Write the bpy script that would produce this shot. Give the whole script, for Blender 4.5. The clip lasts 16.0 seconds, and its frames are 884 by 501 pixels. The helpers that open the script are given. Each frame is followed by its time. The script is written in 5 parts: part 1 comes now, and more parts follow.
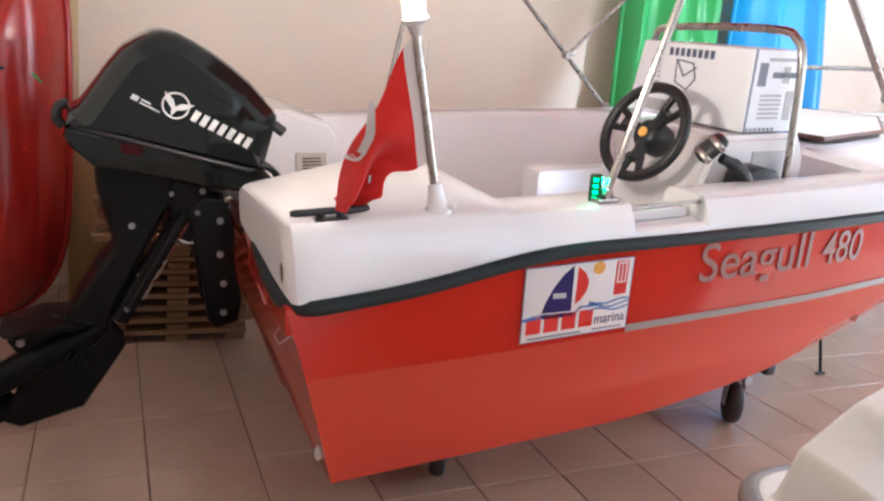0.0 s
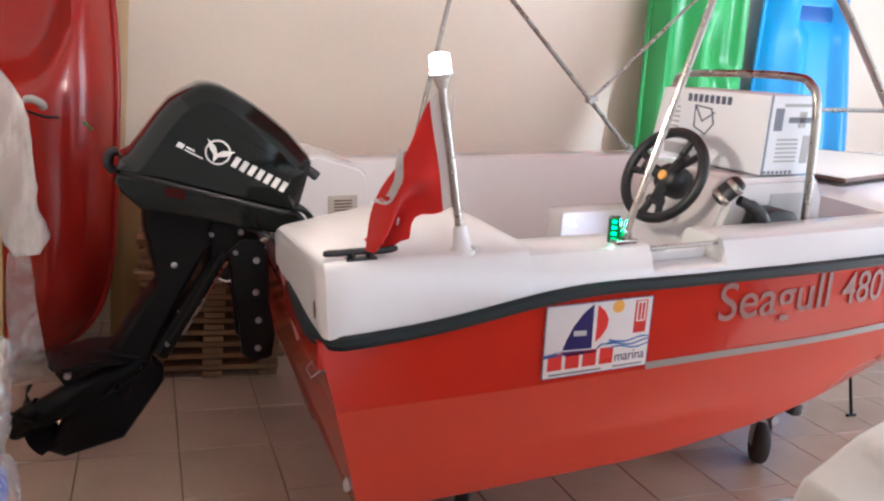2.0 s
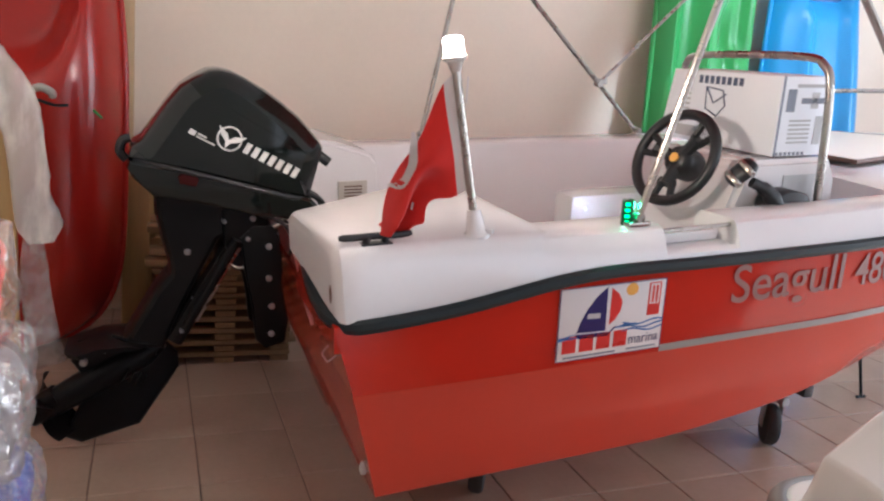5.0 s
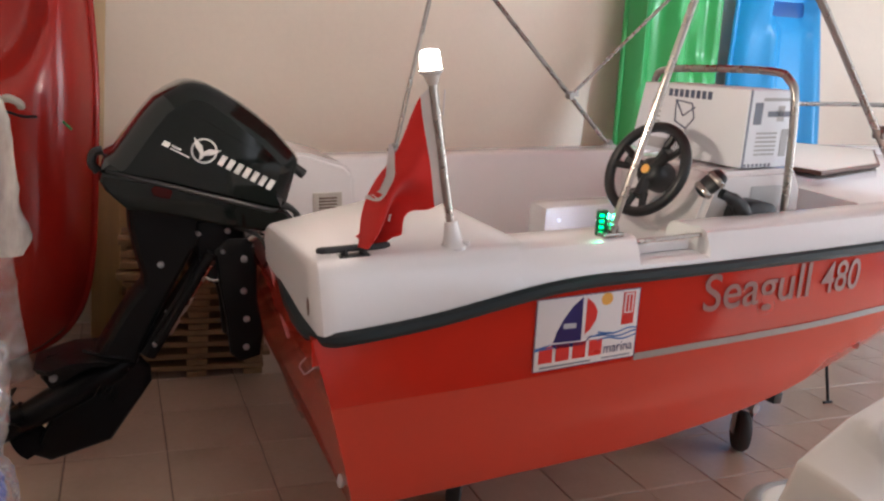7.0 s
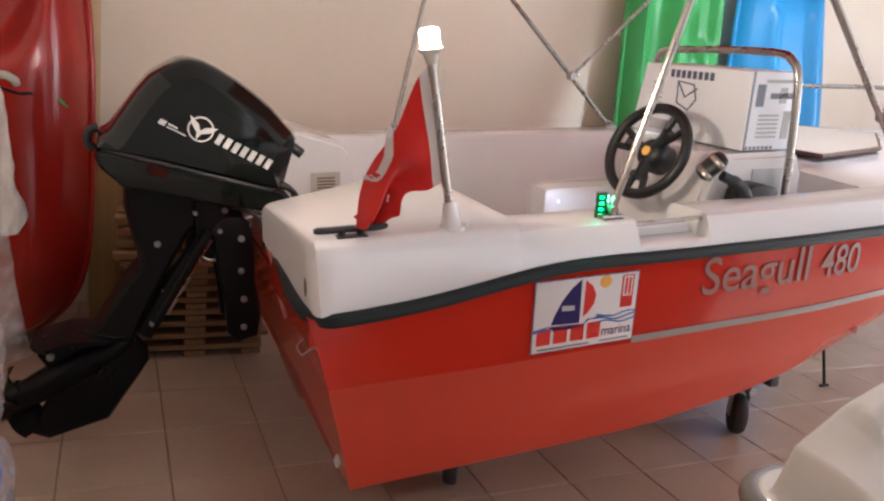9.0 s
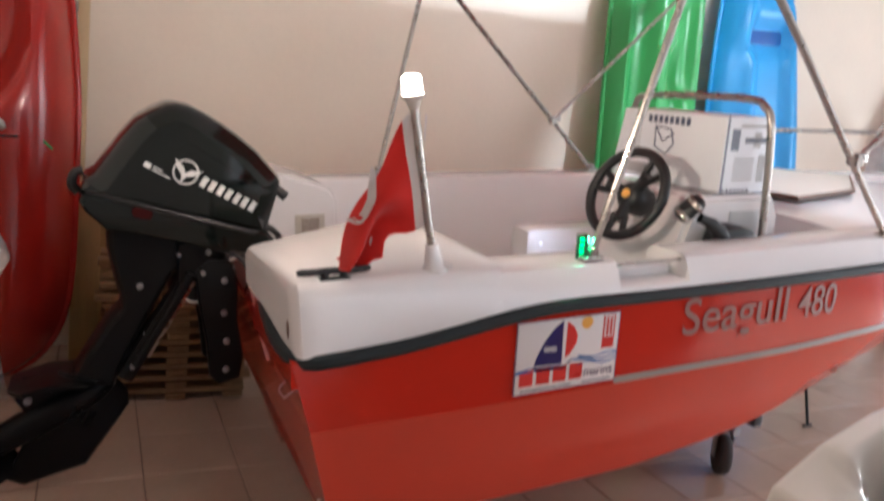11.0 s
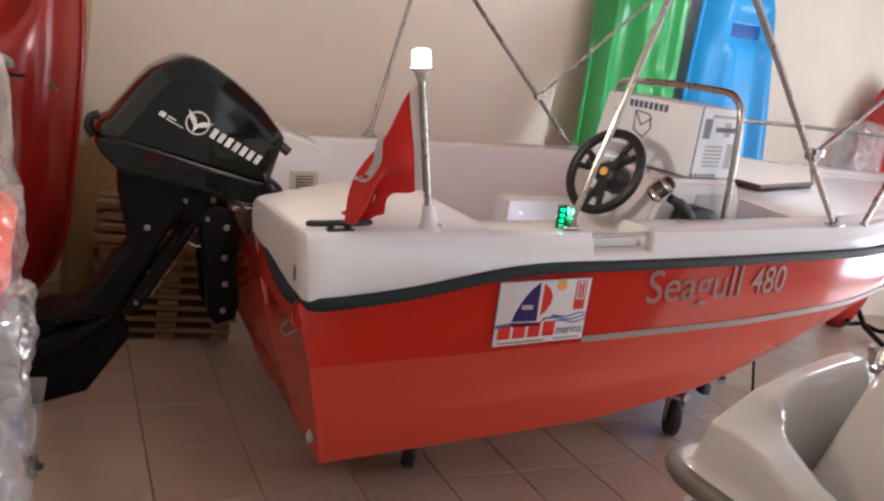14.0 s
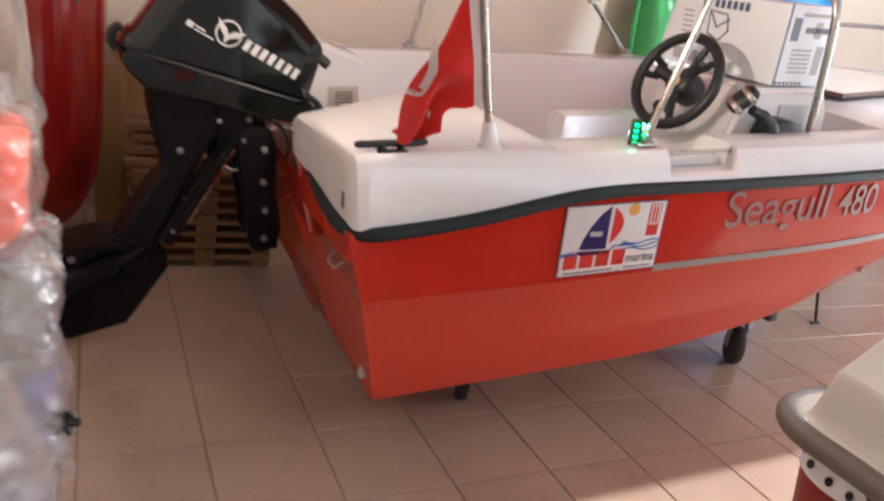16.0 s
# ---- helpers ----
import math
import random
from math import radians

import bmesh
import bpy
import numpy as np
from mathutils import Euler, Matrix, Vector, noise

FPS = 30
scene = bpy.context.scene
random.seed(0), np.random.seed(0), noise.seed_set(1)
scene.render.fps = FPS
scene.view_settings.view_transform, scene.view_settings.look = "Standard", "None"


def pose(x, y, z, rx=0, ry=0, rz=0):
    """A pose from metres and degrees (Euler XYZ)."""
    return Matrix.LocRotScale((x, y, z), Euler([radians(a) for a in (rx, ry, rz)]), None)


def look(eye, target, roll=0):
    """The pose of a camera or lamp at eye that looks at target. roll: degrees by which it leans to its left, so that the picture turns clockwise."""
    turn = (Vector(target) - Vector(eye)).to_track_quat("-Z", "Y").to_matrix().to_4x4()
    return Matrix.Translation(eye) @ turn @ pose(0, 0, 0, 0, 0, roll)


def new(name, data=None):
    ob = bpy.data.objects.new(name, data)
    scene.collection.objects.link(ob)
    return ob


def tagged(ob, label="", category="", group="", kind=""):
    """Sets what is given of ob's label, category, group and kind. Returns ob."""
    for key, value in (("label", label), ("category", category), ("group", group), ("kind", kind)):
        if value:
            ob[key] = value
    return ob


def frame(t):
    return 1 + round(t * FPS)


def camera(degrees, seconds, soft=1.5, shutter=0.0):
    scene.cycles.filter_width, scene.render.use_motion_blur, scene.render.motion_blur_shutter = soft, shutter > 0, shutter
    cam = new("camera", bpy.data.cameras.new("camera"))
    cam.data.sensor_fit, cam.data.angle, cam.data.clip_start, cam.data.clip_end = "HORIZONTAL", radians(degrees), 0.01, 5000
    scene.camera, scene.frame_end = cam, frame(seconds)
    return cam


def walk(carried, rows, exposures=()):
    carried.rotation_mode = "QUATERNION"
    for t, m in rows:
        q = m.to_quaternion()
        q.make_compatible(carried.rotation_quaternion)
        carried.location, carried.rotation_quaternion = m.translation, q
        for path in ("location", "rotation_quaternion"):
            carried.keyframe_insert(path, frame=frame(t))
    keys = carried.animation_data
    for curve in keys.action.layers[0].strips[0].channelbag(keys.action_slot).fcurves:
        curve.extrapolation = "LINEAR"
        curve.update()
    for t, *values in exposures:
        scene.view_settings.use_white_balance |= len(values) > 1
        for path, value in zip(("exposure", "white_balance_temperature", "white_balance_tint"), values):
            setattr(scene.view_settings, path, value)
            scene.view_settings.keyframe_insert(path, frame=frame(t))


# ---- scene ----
cam = camera(63.9, 16.0, soft=2.3, shutter=0.6)
PATH = [
    (0, (0.24, 0.093, 1.322), (1.095, 1.829, 0.818), 7.3),
    (0.3, (0.228, 0.098, 1.33), (1.084, 1.845, 0.866), 7.4),
    (0.5, (0.222, 0.082, 1.333), (1.066, 1.842, 0.896), 7.9),
    (0.8, (0.25, 0.035, 1.329), (1.041, 1.813, 0.869), 7.2),
    (1, (0.255, 0.001, 1.327), (0.988, 1.802, 0.857), 6.7),
    (1.3, (0.269, -0.032, 1.338), (0.968, 1.783, 0.873), 5.4),
    (1.5, (0.247, -0.02, 1.339), (0.951, 1.8, 0.899), 4.9),
    (2, (0.214, 0.011, 1.343), (0.992, 1.808, 0.937), 6.8),
    (2.5, (0.202, 0.034, 1.334), (0.986, 1.823, 0.905), 6.9),
    (3, (0.187, 0.018, 1.333), (0.93, 1.825, 0.907), 7.0),
    (3.5, (0.184, 0.008, 1.335), (0.937, 1.812, 0.913), 7.1),
    (4, (0.19, 0.012, 1.33), (0.936, 1.813, 0.883), 6.8),
    (6.3, (0.186, 0.017, 1.345), (1.005, 1.797, 0.943), 6.0),
    (6.5, (0.183, 0.012, 1.341), (1.01, 1.794, 0.966), 6.0),
    (7, (0.174, 0.013, 1.338), (1.013, 1.782, 0.931), 6.4),
    (7.5, (0.178, 0.015, 1.336), (1.0, 1.789, 0.914), 6.2),
    (8, (0.18, 0.021, 1.337), (0.987, 1.795, 0.89), 6.2),
    (8.5, (0.18, 0.024, 1.337), (1.006, 1.786, 0.875), 6.7),
    (10.8, (0.18, 0.009, 1.34), (1.057, 1.757, 0.923), 6.5),
    (11, (0.18, 0.006, 1.344), (1.057, 1.77, 1.001), 6.9),
    (11.2, (0.171, 0.001, 1.349), (1.039, 1.781, 1.078), 7.4),
    (11.5, (0.163, -0.005, 1.342), (1.02, 1.789, 1.131), 7.0),
    (11.8, (0.163, -0.045, 1.339), (0.948, 1.784, 1.157), 6.6),
    (12, (0.17, -0.102, 1.338), (0.961, 1.715, 1.073), 7.2),
    (12.3, (0.199, -0.164, 1.344), (0.923, 1.668, 1.002), 5.9),
    (12.5, (0.187, -0.187, 1.351), (0.966, 1.619, 0.988), 6.0),
    (12.8, (0.131, -0.203, 1.348), (0.963, 1.576, 0.971), 6.6),
    (13, (0.085, -0.18, 1.352), (0.948, 1.586, 0.982), 7.3),
    (13.5, (0.028, -0.139, 1.355), (0.975, 1.579, 0.967), 9.8),
    (14, (0.04, -0.132, 1.347), (0.998, 1.574, 0.929), 11.1),
    (14.2, (0.049, -0.124, 1.336), (0.913, 1.626, 0.901), 9.5),
    (14.5, (0.034, -0.101, 1.349), (0.865, 1.655, 0.873), 7.8),
    (15, (0.014, -0.079, 1.346), (0.917, 1.641, 0.87), 8.5),
    (15.2, (0.005, -0.067, 1.336), (0.883, 1.661, 0.845), 8.6),
    (15.5, (0.015, -0.028, 1.328), (0.932, 1.649, 0.74), 9.5),
    (15.8, (0.022, 0.005, 1.315), (0.895, 1.695, 0.7), 9.4),
    (16, (0.062, 0.064, 1.305), (0.948, 1.734, 0.653), 10.2),
]
walk(cam, [(t, look(eye, target, roll)) for t, eye, target, roll in PATH],
     exposures=[(0, 1.42, 5550, 10), (0.5, 0.75, 5630, 11), (1.0, 0.99, 5780, 11), (1.5, 1.27, 5680, 11), (2.0, 1.27, 5530, 10), (2.5, 1.15, 5530, 11), (3.5, 1.31, 5530, 11), (4.2, 1.25, 5530, 11), (6.5, 0.81, 5850, 12), (7.5, 0.81, 5930, 12), (8.5, 0.9, 6010, 13), (11.0, 0.87, 5880, 12), (12.0, 0.72, 5780, 11), (12.5, 0.91, 5850, 12), (13.0, 0.88, 5810, 12), (13.5, 0.8, 5810, 12), (14.0, 0.78, 5880, 12), (14.5, 1.01, 6010, 12), (15, 1.01, 5950, 12), (15.5, 0.85, 5950, 12), (16, 1.15, 6010, 12)])

# ---- light ----
world = bpy.data.worlds.new("world")
scene.world = world
world.use_nodes = True
wn = world.node_tree.nodes
sky = wn.new("ShaderNodeTexSky")
sky.sky_type, sky.sun_disc, sky.sun_elevation, sky.sun_rotation = "NISHITA", False, radians(21), radians(90)
wn["Background"].inputs[1].default_value = 0.06
world.node_tree.links.new(sky.outputs[0], wn["Background"].inputs[0])


def lamp(name, kind, matrix, power, colour, **more):
    data = bpy.data.lights.new(name, kind)
    data.energy, data.color = power, colour
    for key, value in more.items():
        if key == "size":
            data.shape, data.size, data.size_y = "RECTANGLE", value[0], value[1]
        elif key == "angle":
            data.angle = value
        elif key == "radius":
            data.shadow_soft_size = value
    ob = new(name, data)
    ob.matrix_world = matrix
    return ob


lamp("sun", "SUN", look((10, 1.5, 3.84), (0, 1.1, 0)), 5.0, (1.0, 0.96, 0.90), angle=radians(0.5))
# Front light has no known source; it fills the boat's near side.
lamp("front_fill_light", "AREA", look((3.25, -1.95, 1.3), (3.25, 4, 1.3)), 29.5, (1.0, 0.97, 0.94), size=(4.0, 2.5))
lamp("side_doorway_daylight", "AREA", look((7.95, 0.38, 1.35), (0, 1.6, 1.35)), 72, (0.90, 0.96, 1.0), size=(2.0, 2.5))
# Unseen lamp added to cast the canopy's shadow on the back wall.
lamp("added_wall_light", "AREA", look((3.685, 1.665, 3.02), (-1.0, 4.0, 2.35)), 44, (0.88, 0.96, 1.0), size=(0.20, 0.20))
lamp("stern_lamp_bulb", "POINT", Matrix.Translation((0.832, 1.577, 1.433)), 12.5, (1.0, 0.80, 0.60), radius=0.02)
lamp("courtesy_led", "POINT", Matrix.Translation((1.905, 2.42, 0.93)), 0.28, (0.80, 0.86, 1.0), radius=0.012)
lamp("navigation_led", "POINT", Matrix.Translation((1.415, 1.58, 1.082)), 0.35, (0.06, 1.0, 0.42), radius=0.012)


# ---- materials ----
def material(name, colour, rough=0.5, metal=0.0, vary=0.1, scale=6.0, fine=60.0, bump=0.0, coat=0.0, alpha=1.0,
             transmission=0.0, emit=0.0, sheen=0.0, spec=0.5, rough_vary=0.08, subsurface=0.0, stretch=(1, 1, 1), world_space=False, patchy=0.0):
    m = bpy.data.materials.new(name)
    m.use_nodes = True
    n, l = m.node_tree.nodes, m.node_tree.links
    b = n["Principled BSDF"]
    b.inputs["Metallic"].default_value = metal
    b.inputs["Specular IOR Level"].default_value = spec
    b.inputs["Coat Weight"].default_value = coat
    b.inputs["Coat Roughness"].default_value = 0.06
    b.inputs["Transmission Weight"].default_value = transmission
    b.inputs["Alpha"].default_value = alpha
    b.inputs["Sheen Weight"].default_value = sheen
    b.inputs["Subsurface Weight"].default_value = subsurface
    if emit:
        b.inputs["Emission Color"].default_value = (*colour, 1)
        b.inputs["Emission Strength"].default_value = emit
    co = n.new("ShaderNodeTexCoord")
    mp = n.new("ShaderNodeMapping")
    mp.inputs["Scale"].default_value = stretch
    if world_space:
        l.new(n.new("ShaderNodeNewGeometry").outputs["Position"], mp.inputs[0])
    else:
        l.new(co.outputs["Object"], mp.inputs[0])
    a = n.new("ShaderNodeTexNoise")
    a.inputs["Scale"].default_value, a.inputs["Detail"].default_value = scale, 5
    f = n.new("ShaderNodeTexNoise")
    f.inputs["Scale"].default_value, f.inputs["Detail"].default_value = fine, 3
    info = n.new("ShaderNodeObjectInfo")
    for t in (a, f):
        l.new(mp.outputs[0], t.inputs["Vector"])
    mix = n.new("ShaderNodeMath")
    mix.operation = "MULTIPLY_ADD"
    mix.inputs[1].default_value = 0.35
    l.new(f.outputs["Fac"], mix.inputs[0])
    l.new(a.outputs["Fac"], mix.inputs[2])
    add = n.new("ShaderNodeMath")
    add.operation = "MULTIPLY_ADD"
    add.inputs[1].default_value = 0.3
    l.new(info.outputs["Random"], add.inputs[0])
    l.new(mix.outputs[0], add.inputs[2])
    ramp = n.new("ShaderNodeMapRange")
    ramp.inputs[1].default_value, ramp.inputs[2].default_value = 0.4, 1.25
    ramp.inputs[3].default_value, ramp.inputs[4].default_value = 1 - vary, 1 + vary
    l.new(add.outputs[0], ramp.inputs[0])
    col = n.new("ShaderNodeVectorMath")
    col.operation = "SCALE"
    col.inputs[0].default_value = colour
    l.new(ramp.outputs[0], col.inputs["Scale"])
    l.new(col.outputs[0], b.inputs["Base Color"])
    rr = n.new("ShaderNodeMapRange")
    rr.inputs[1].default_value, rr.inputs[2].default_value = 0.0, 1.0
    rr.inputs[3].default_value, rr.inputs[4].default_value = max(rough - rough_vary, 0.02), min(rough + rough_vary, 1)
    l.new(a.outputs["Fac"], rr.inputs[0])
    l.new(rr.outputs[0], b.inputs["Roughness"])
    if patchy:
        al = n.new("ShaderNodeMapRange")
        al.inputs[1].default_value, al.inputs[2].default_value = 0.42, 0.68
        al.inputs[3].default_value, al.inputs[4].default_value = alpha, patchy
        l.new(a.outputs["Fac"], al.inputs[0])
        l.new(al.outputs[0], b.inputs["Alpha"])
    if bump:
        bp = n.new("ShaderNodeBump")
        bp.inputs["Strength"].default_value, bp.inputs["Distance"].default_value = bump, 0.004
        l.new(mix.outputs[0], bp.inputs["Height"])
        l.new(bp.outputs[0], b.inputs["Normal"])
    return m


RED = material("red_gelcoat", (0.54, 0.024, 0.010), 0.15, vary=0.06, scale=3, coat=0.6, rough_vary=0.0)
# Red below the knuckle, made paler to carry light thrown up by the floor.
RED_BOUNCE = material("red_bottom_floor_bounce", (0.66, 0.066, 0.034), 0.19, vary=0.05, scale=2, coat=0.16, spec=0.28, rough_vary=0.0)
WHITE = material("white_gelcoat", (0.785, 0.755, 0.755), 0.2, vary=0.03, scale=4, coat=0.4, rough_vary=0.0)
GREY_RUB = material("grey_rubber", (0.014, 0.021, 0.023), 0.5, vary=0.15, bump=0.1, spec=0.25)
SILVER = material("silver_vinyl", (0.32, 0.31, 0.29), 0.4, metal=0.2, vary=0.06)
LETTER_GREY = material("grey_vinyl", (0.33, 0.165, 0.145), 0.35, vary=0.08, scale=9, rough_vary=0.0)
STEEL = material("stainless_steel", (0.42, 0.39, 0.36), 0.28, metal=1.0, vary=0.06, scale=20)
BLACK = material("black_plastic", (0.012, 0.012, 0.013), 0.4, vary=0.2, bump=0.05)
GLOSS_BLACK = material("black_gloss_paint", (0.004, 0.006, 0.0055), 0.07, vary=0.15, spec=0.38, rough_vary=0.0)
SATIN_BLACK = material("black_cast_metal", (0.0045, 0.0045, 0.005), 0.33, vary=0.3, bump=0.18, spec=0.15)
LETTER = material("white_vinyl", (0.58, 0.58, 0.57), 0.35, vary=0.03)
FLAG_RED = material("red_flag_cloth", (0.72, 0.028, 0.018), 0.8, vary=0.07, bump=0.15, fine=300, sheen=0.3)
FLAG_WHITE = material("white_flag_cloth", (0.76, 0.70, 0.68), 0.8, vary=0.05, bump=0.15, fine=300)
CANVAS = material("red_canvas", (0.45, 0.020, 0.018), 0.85, vary=0.08, bump=0.2, fine=250)
CARTON = material("white_carton", (0.86, 0.88, 0.92), 0.5, vary=0.03, bump=0.04)
PRINT = material("grey_print", (0.22, 0.24, 0.29), 0.6, vary=0.2)
CARTON_NAVY = material("slate_blue_print", (0.10, 0.12, 0.19), 0.6, vary=0.15)
PRINT_LIGHT = material("pale_print", (0.50, 0.50, 0.50), 0.6, vary=0.1)
BLUE_PRINT = material("navy_print", (0.022, 0.020, 0.12), 0.3, vary=0.06)
WAVE_BLUE = material("blue_print", (0.05, 0.17, 0.45), 0.3, vary=0.06)
RED_PRINT = material("red_print", (0.66, 0.04, 0.03), 0.3, vary=0.05)
ORANGE_PRINT = material("orange_print", (0.85, 0.45, 0.10), 0.3, vary=0.05)
STICKER = material("white_sticker", (0.78, 0.76, 0.76), 0.22, vary=0.02, coat=0.3)
PLASTER = material("cream_plaster", (0.88, 0.775, 0.65), 0.85, vary=0.07, scale=1.6, fine=35, bump=0.25)
PLASTER_WHITE = material("white_plaster", (0.78, 0.76, 0.74), 0.85, vary=0.04, scale=1.6, fine=35, bump=0.2)
TILE = material("beige_tile", (0.465, 0.342, 0.262), 0.26, vary=0.16, scale=2.6, fine=45, rough_vary=0.0, world_space=True)
GROUT = material("brown_grout", (0.20, 0.135, 0.105), 0.9, vary=0.2, fine=90, bump=0.3)
GREEN = material("green_polyethylene", (0.045, 0.33, 0.085), 0.33, vary=0.1, scale=3, bump=0.05, rough_vary=0.0)
BLUE = material("blue_polyethylene", (0.030, 0.33, 0.72), 0.33, vary=0.08, scale=3, bump=0.05, rough_vary=0.0)
BLUE_DARK = material("dark_blue_polyethylene", (0.012, 0.10, 0.36), 0.35, vary=0.08, scale=3)
KAYAK_RED = material("red_polyethylene", (0.38, 0.018, 0.012), 0.20, vary=0.12, scale=3, bump=0.04, rough_vary=0.0)
WOOD = material("pale_board", (0.21, 0.12, 0.056), 0.7, vary=0.3, scale=5, fine=30, bump=0.2, stretch=(0.6, 6, 6))
WOOD_YELLOW = material("yellow_board", (0.44, 0.28, 0.11), 0.6, vary=0.2, scale=4, fine=30, bump=0.15, stretch=(6, 6, 0.6))
BROWN_EDGE = material("brown_edging", (0.12, 0.055, 0.035), 0.5, vary=0.15)


def film(name, colour, haze, creases):
    """Thin crumpled polythene: clear with a patchy haze, and a glossy coat that grows at grazing angles."""
    m = bpy.data.materials.new(name)
    m.use_nodes = True
    n, l = m.node_tree.nodes, m.node_tree.links
    n.remove(n["Principled BSDF"])
    co = n.new("ShaderNodeTexCoord")
    cells = n.new("ShaderNodeTexVoronoi")
    cells.inputs["Scale"].default_value = creases
    waves = n.new("ShaderNodeTexNoise")
    waves.inputs["Scale"].default_value, waves.inputs["Detail"].default_value = creases * 0.45, 4
    bend = n.new("ShaderNodeVectorMath")
    bend.operation = "MULTIPLY_ADD"
    bend.inputs[1].default_value = (0.12, 0.12, 0.12)
    l.new(co.outputs["Object"], waves.inputs["Vector"])
    l.new(waves.outputs["Color"], bend.inputs[0])
    l.new(co.outputs["Object"], bend.inputs[2])
    l.new(bend.outputs[0], cells.inputs["Vector"])
    height = n.new("ShaderNodeMath")
    height.operation = "MULTIPLY_ADD"
    height.inputs[1].default_value = 1.6
    l.new(waves.outputs["Fac"], height.inputs[0])
    l.new(cells.outputs["Distance"], height.inputs[2])
    bump = n.new("ShaderNodeBump")
    bump.inputs["Strength"].default_value, bump.inputs["Distance"].default_value = 0.9, 0.018
    l.new(height.outputs[0], bump.inputs["Height"])
    clear, white, gloss = n.new("ShaderNodeBsdfTransparent"), n.new("ShaderNodeBsdfDiffuse"), n.new("ShaderNodeBsdfGlossy")
    clear.inputs[0].default_value, white.inputs[0].default_value = (0.97, 0.97, 0.97, 1), (*colour, 1)
    gloss.inputs["Color"].default_value, gloss.inputs["Roughness"].default_value = (0.95, 0.95, 0.95, 1), 0.13
    l.new(bump.outputs[0], gloss.inputs["Normal"])
    l.new(bump.outputs[0], white.inputs["Normal"])
    veil = n.new("ShaderNodeMapRange")
    veil.inputs[1].default_value, veil.inputs[2].default_value = 0.35, 0.70
    veil.inputs[3].default_value, veil.inputs[4].default_value = haze
    l.new(waves.outputs["Fac"], veil.inputs[0])
    first, second, edge = n.new("ShaderNodeMixShader"), n.new("ShaderNodeMixShader"), n.new("ShaderNodeLayerWeight")
    edge.inputs["Blend"].default_value = 0.35
    l.new(bump.outputs[0], edge.inputs["Normal"])
    rise = n.new("ShaderNodeMapRange")
    rise.inputs[3].default_value, rise.inputs[4].default_value = 0.04, 0.42
    l.new(edge.outputs["Facing"], rise.inputs[0])
    l.new(veil.outputs[0], first.inputs[0])
    l.new(clear.outputs[0], first.inputs[1])
    l.new(white.outputs[0], first.inputs[2])
    l.new(rise.outputs[0], second.inputs[0])
    l.new(first.outputs[0], second.inputs[1])
    l.new(gloss.outputs[0], second.inputs[2])
    l.new(second.outputs[0], n["Material Output"].inputs[0])
    return m


FILM = film("clear_polythene", (0.62, 0.59, 0.59), (0.05, 0.34), 19)
CLOUDY = film("cloudy_polythene", (0.64, 0.62, 0.62), (0.10, 0.52), 17)
MILKY = material("milky_polythene", (0.72, 0.68, 0.64), 0.22, vary=0.08, scale=7, fine=30, bump=0.5, alpha=0.42, patchy=0.86, spec=0.8, stretch=(1.6, 1.6, 0.5))
GREY_NYLON = material("grey_nylon", (0.17, 0.155, 0.16), 0.6, vary=0.2, scale=12, bump=0.4, fine=90)
FOAM_WRAP = material("white_foam_wrap", (0.52, 0.52, 0.47), 0.35, vary=0.18, scale=12, bump=0.8, coat=0.4)
ORANGE = material("orange_nylon", (0.85, 0.11, 0.045), 0.65, vary=0.12, scale=9, bump=0.3, fine=120, sheen=0.2)
PALE_NYLON = material("pale_grey_nylon", (0.34, 0.31, 0.31), 0.6, vary=0.25, scale=14, bump=0.4, fine=90)
BLUE_NYLON = material("blue_nylon", (0.015, 0.06, 0.36), 0.6, vary=0.12, bump=0.3, fine=120)
YELLOW_NYLON = material("yellow_nylon", (0.80, 0.62, 0.05), 0.6, vary=0.1, bump=0.2)
GREY_GEL = material("grey_gelcoat", (0.13, 0.105, 0.09), 0.55, vary=0.1)
PEARL = material("offwhite_gelcoat", (0.54, 0.50, 0.46), 0.17, vary=0.04, scale=3, coat=0.5, rough_vary=0.0)
RUBBER = material("tyre_rubber", (0.035, 0.033, 0.032), 0.7, vary=0.2, bump=0.2)
GALV = material("galvanised_steel", (0.35, 0.35, 0.36), 0.45, metal=0.7, vary=0.15, bump=0.1)
BULB = material("lit_lens", (1.0, 0.88, 0.72), 0.3, emit=14)
GREEN_LED = material("green_led", (0.010, 1.0, 0.25), 0.3, emit=1.8)
BLUE_LED = material("blue_led", (0.15, 0.35, 1.0), 0.3, emit=1.3)
GLASS_GREEN = material("green_lens", (0.008, 0.12, 0.05), 0.15, vary=0.05, coat=0.5)


# ---- mesh helpers ----
def mesh_object(name, bm, mats, smooth=35):
    bmesh.ops.recalc_face_normals(bm, faces=bm.faces)
    me = bpy.data.meshes.new(name)
    bm.to_mesh(me)
    bm.free()
    for m in mats if isinstance(mats, (list, tuple)) else [mats]:
        me.materials.append(m)
    me.polygons.foreach_set("use_smooth", [True] * len(me.polygons))
    me.set_sharp_from_angle(angle=radians(smooth))
    return new(name, me)


def part(name, bm, mats, parent, label="", smooth=35):
    ob = mesh_object(name, bm, mats, smooth)
    ob.parent = parent
    if label:
        ob["label"] = label
    return ob


def thing(name, label, category, matrix=None, group="", kind=""):
    ob = new(name)
    ob.empty_display_size = 0.1
    if matrix is not None:
        ob.matrix_world = matrix
    return tagged(ob, label, category, group, kind)


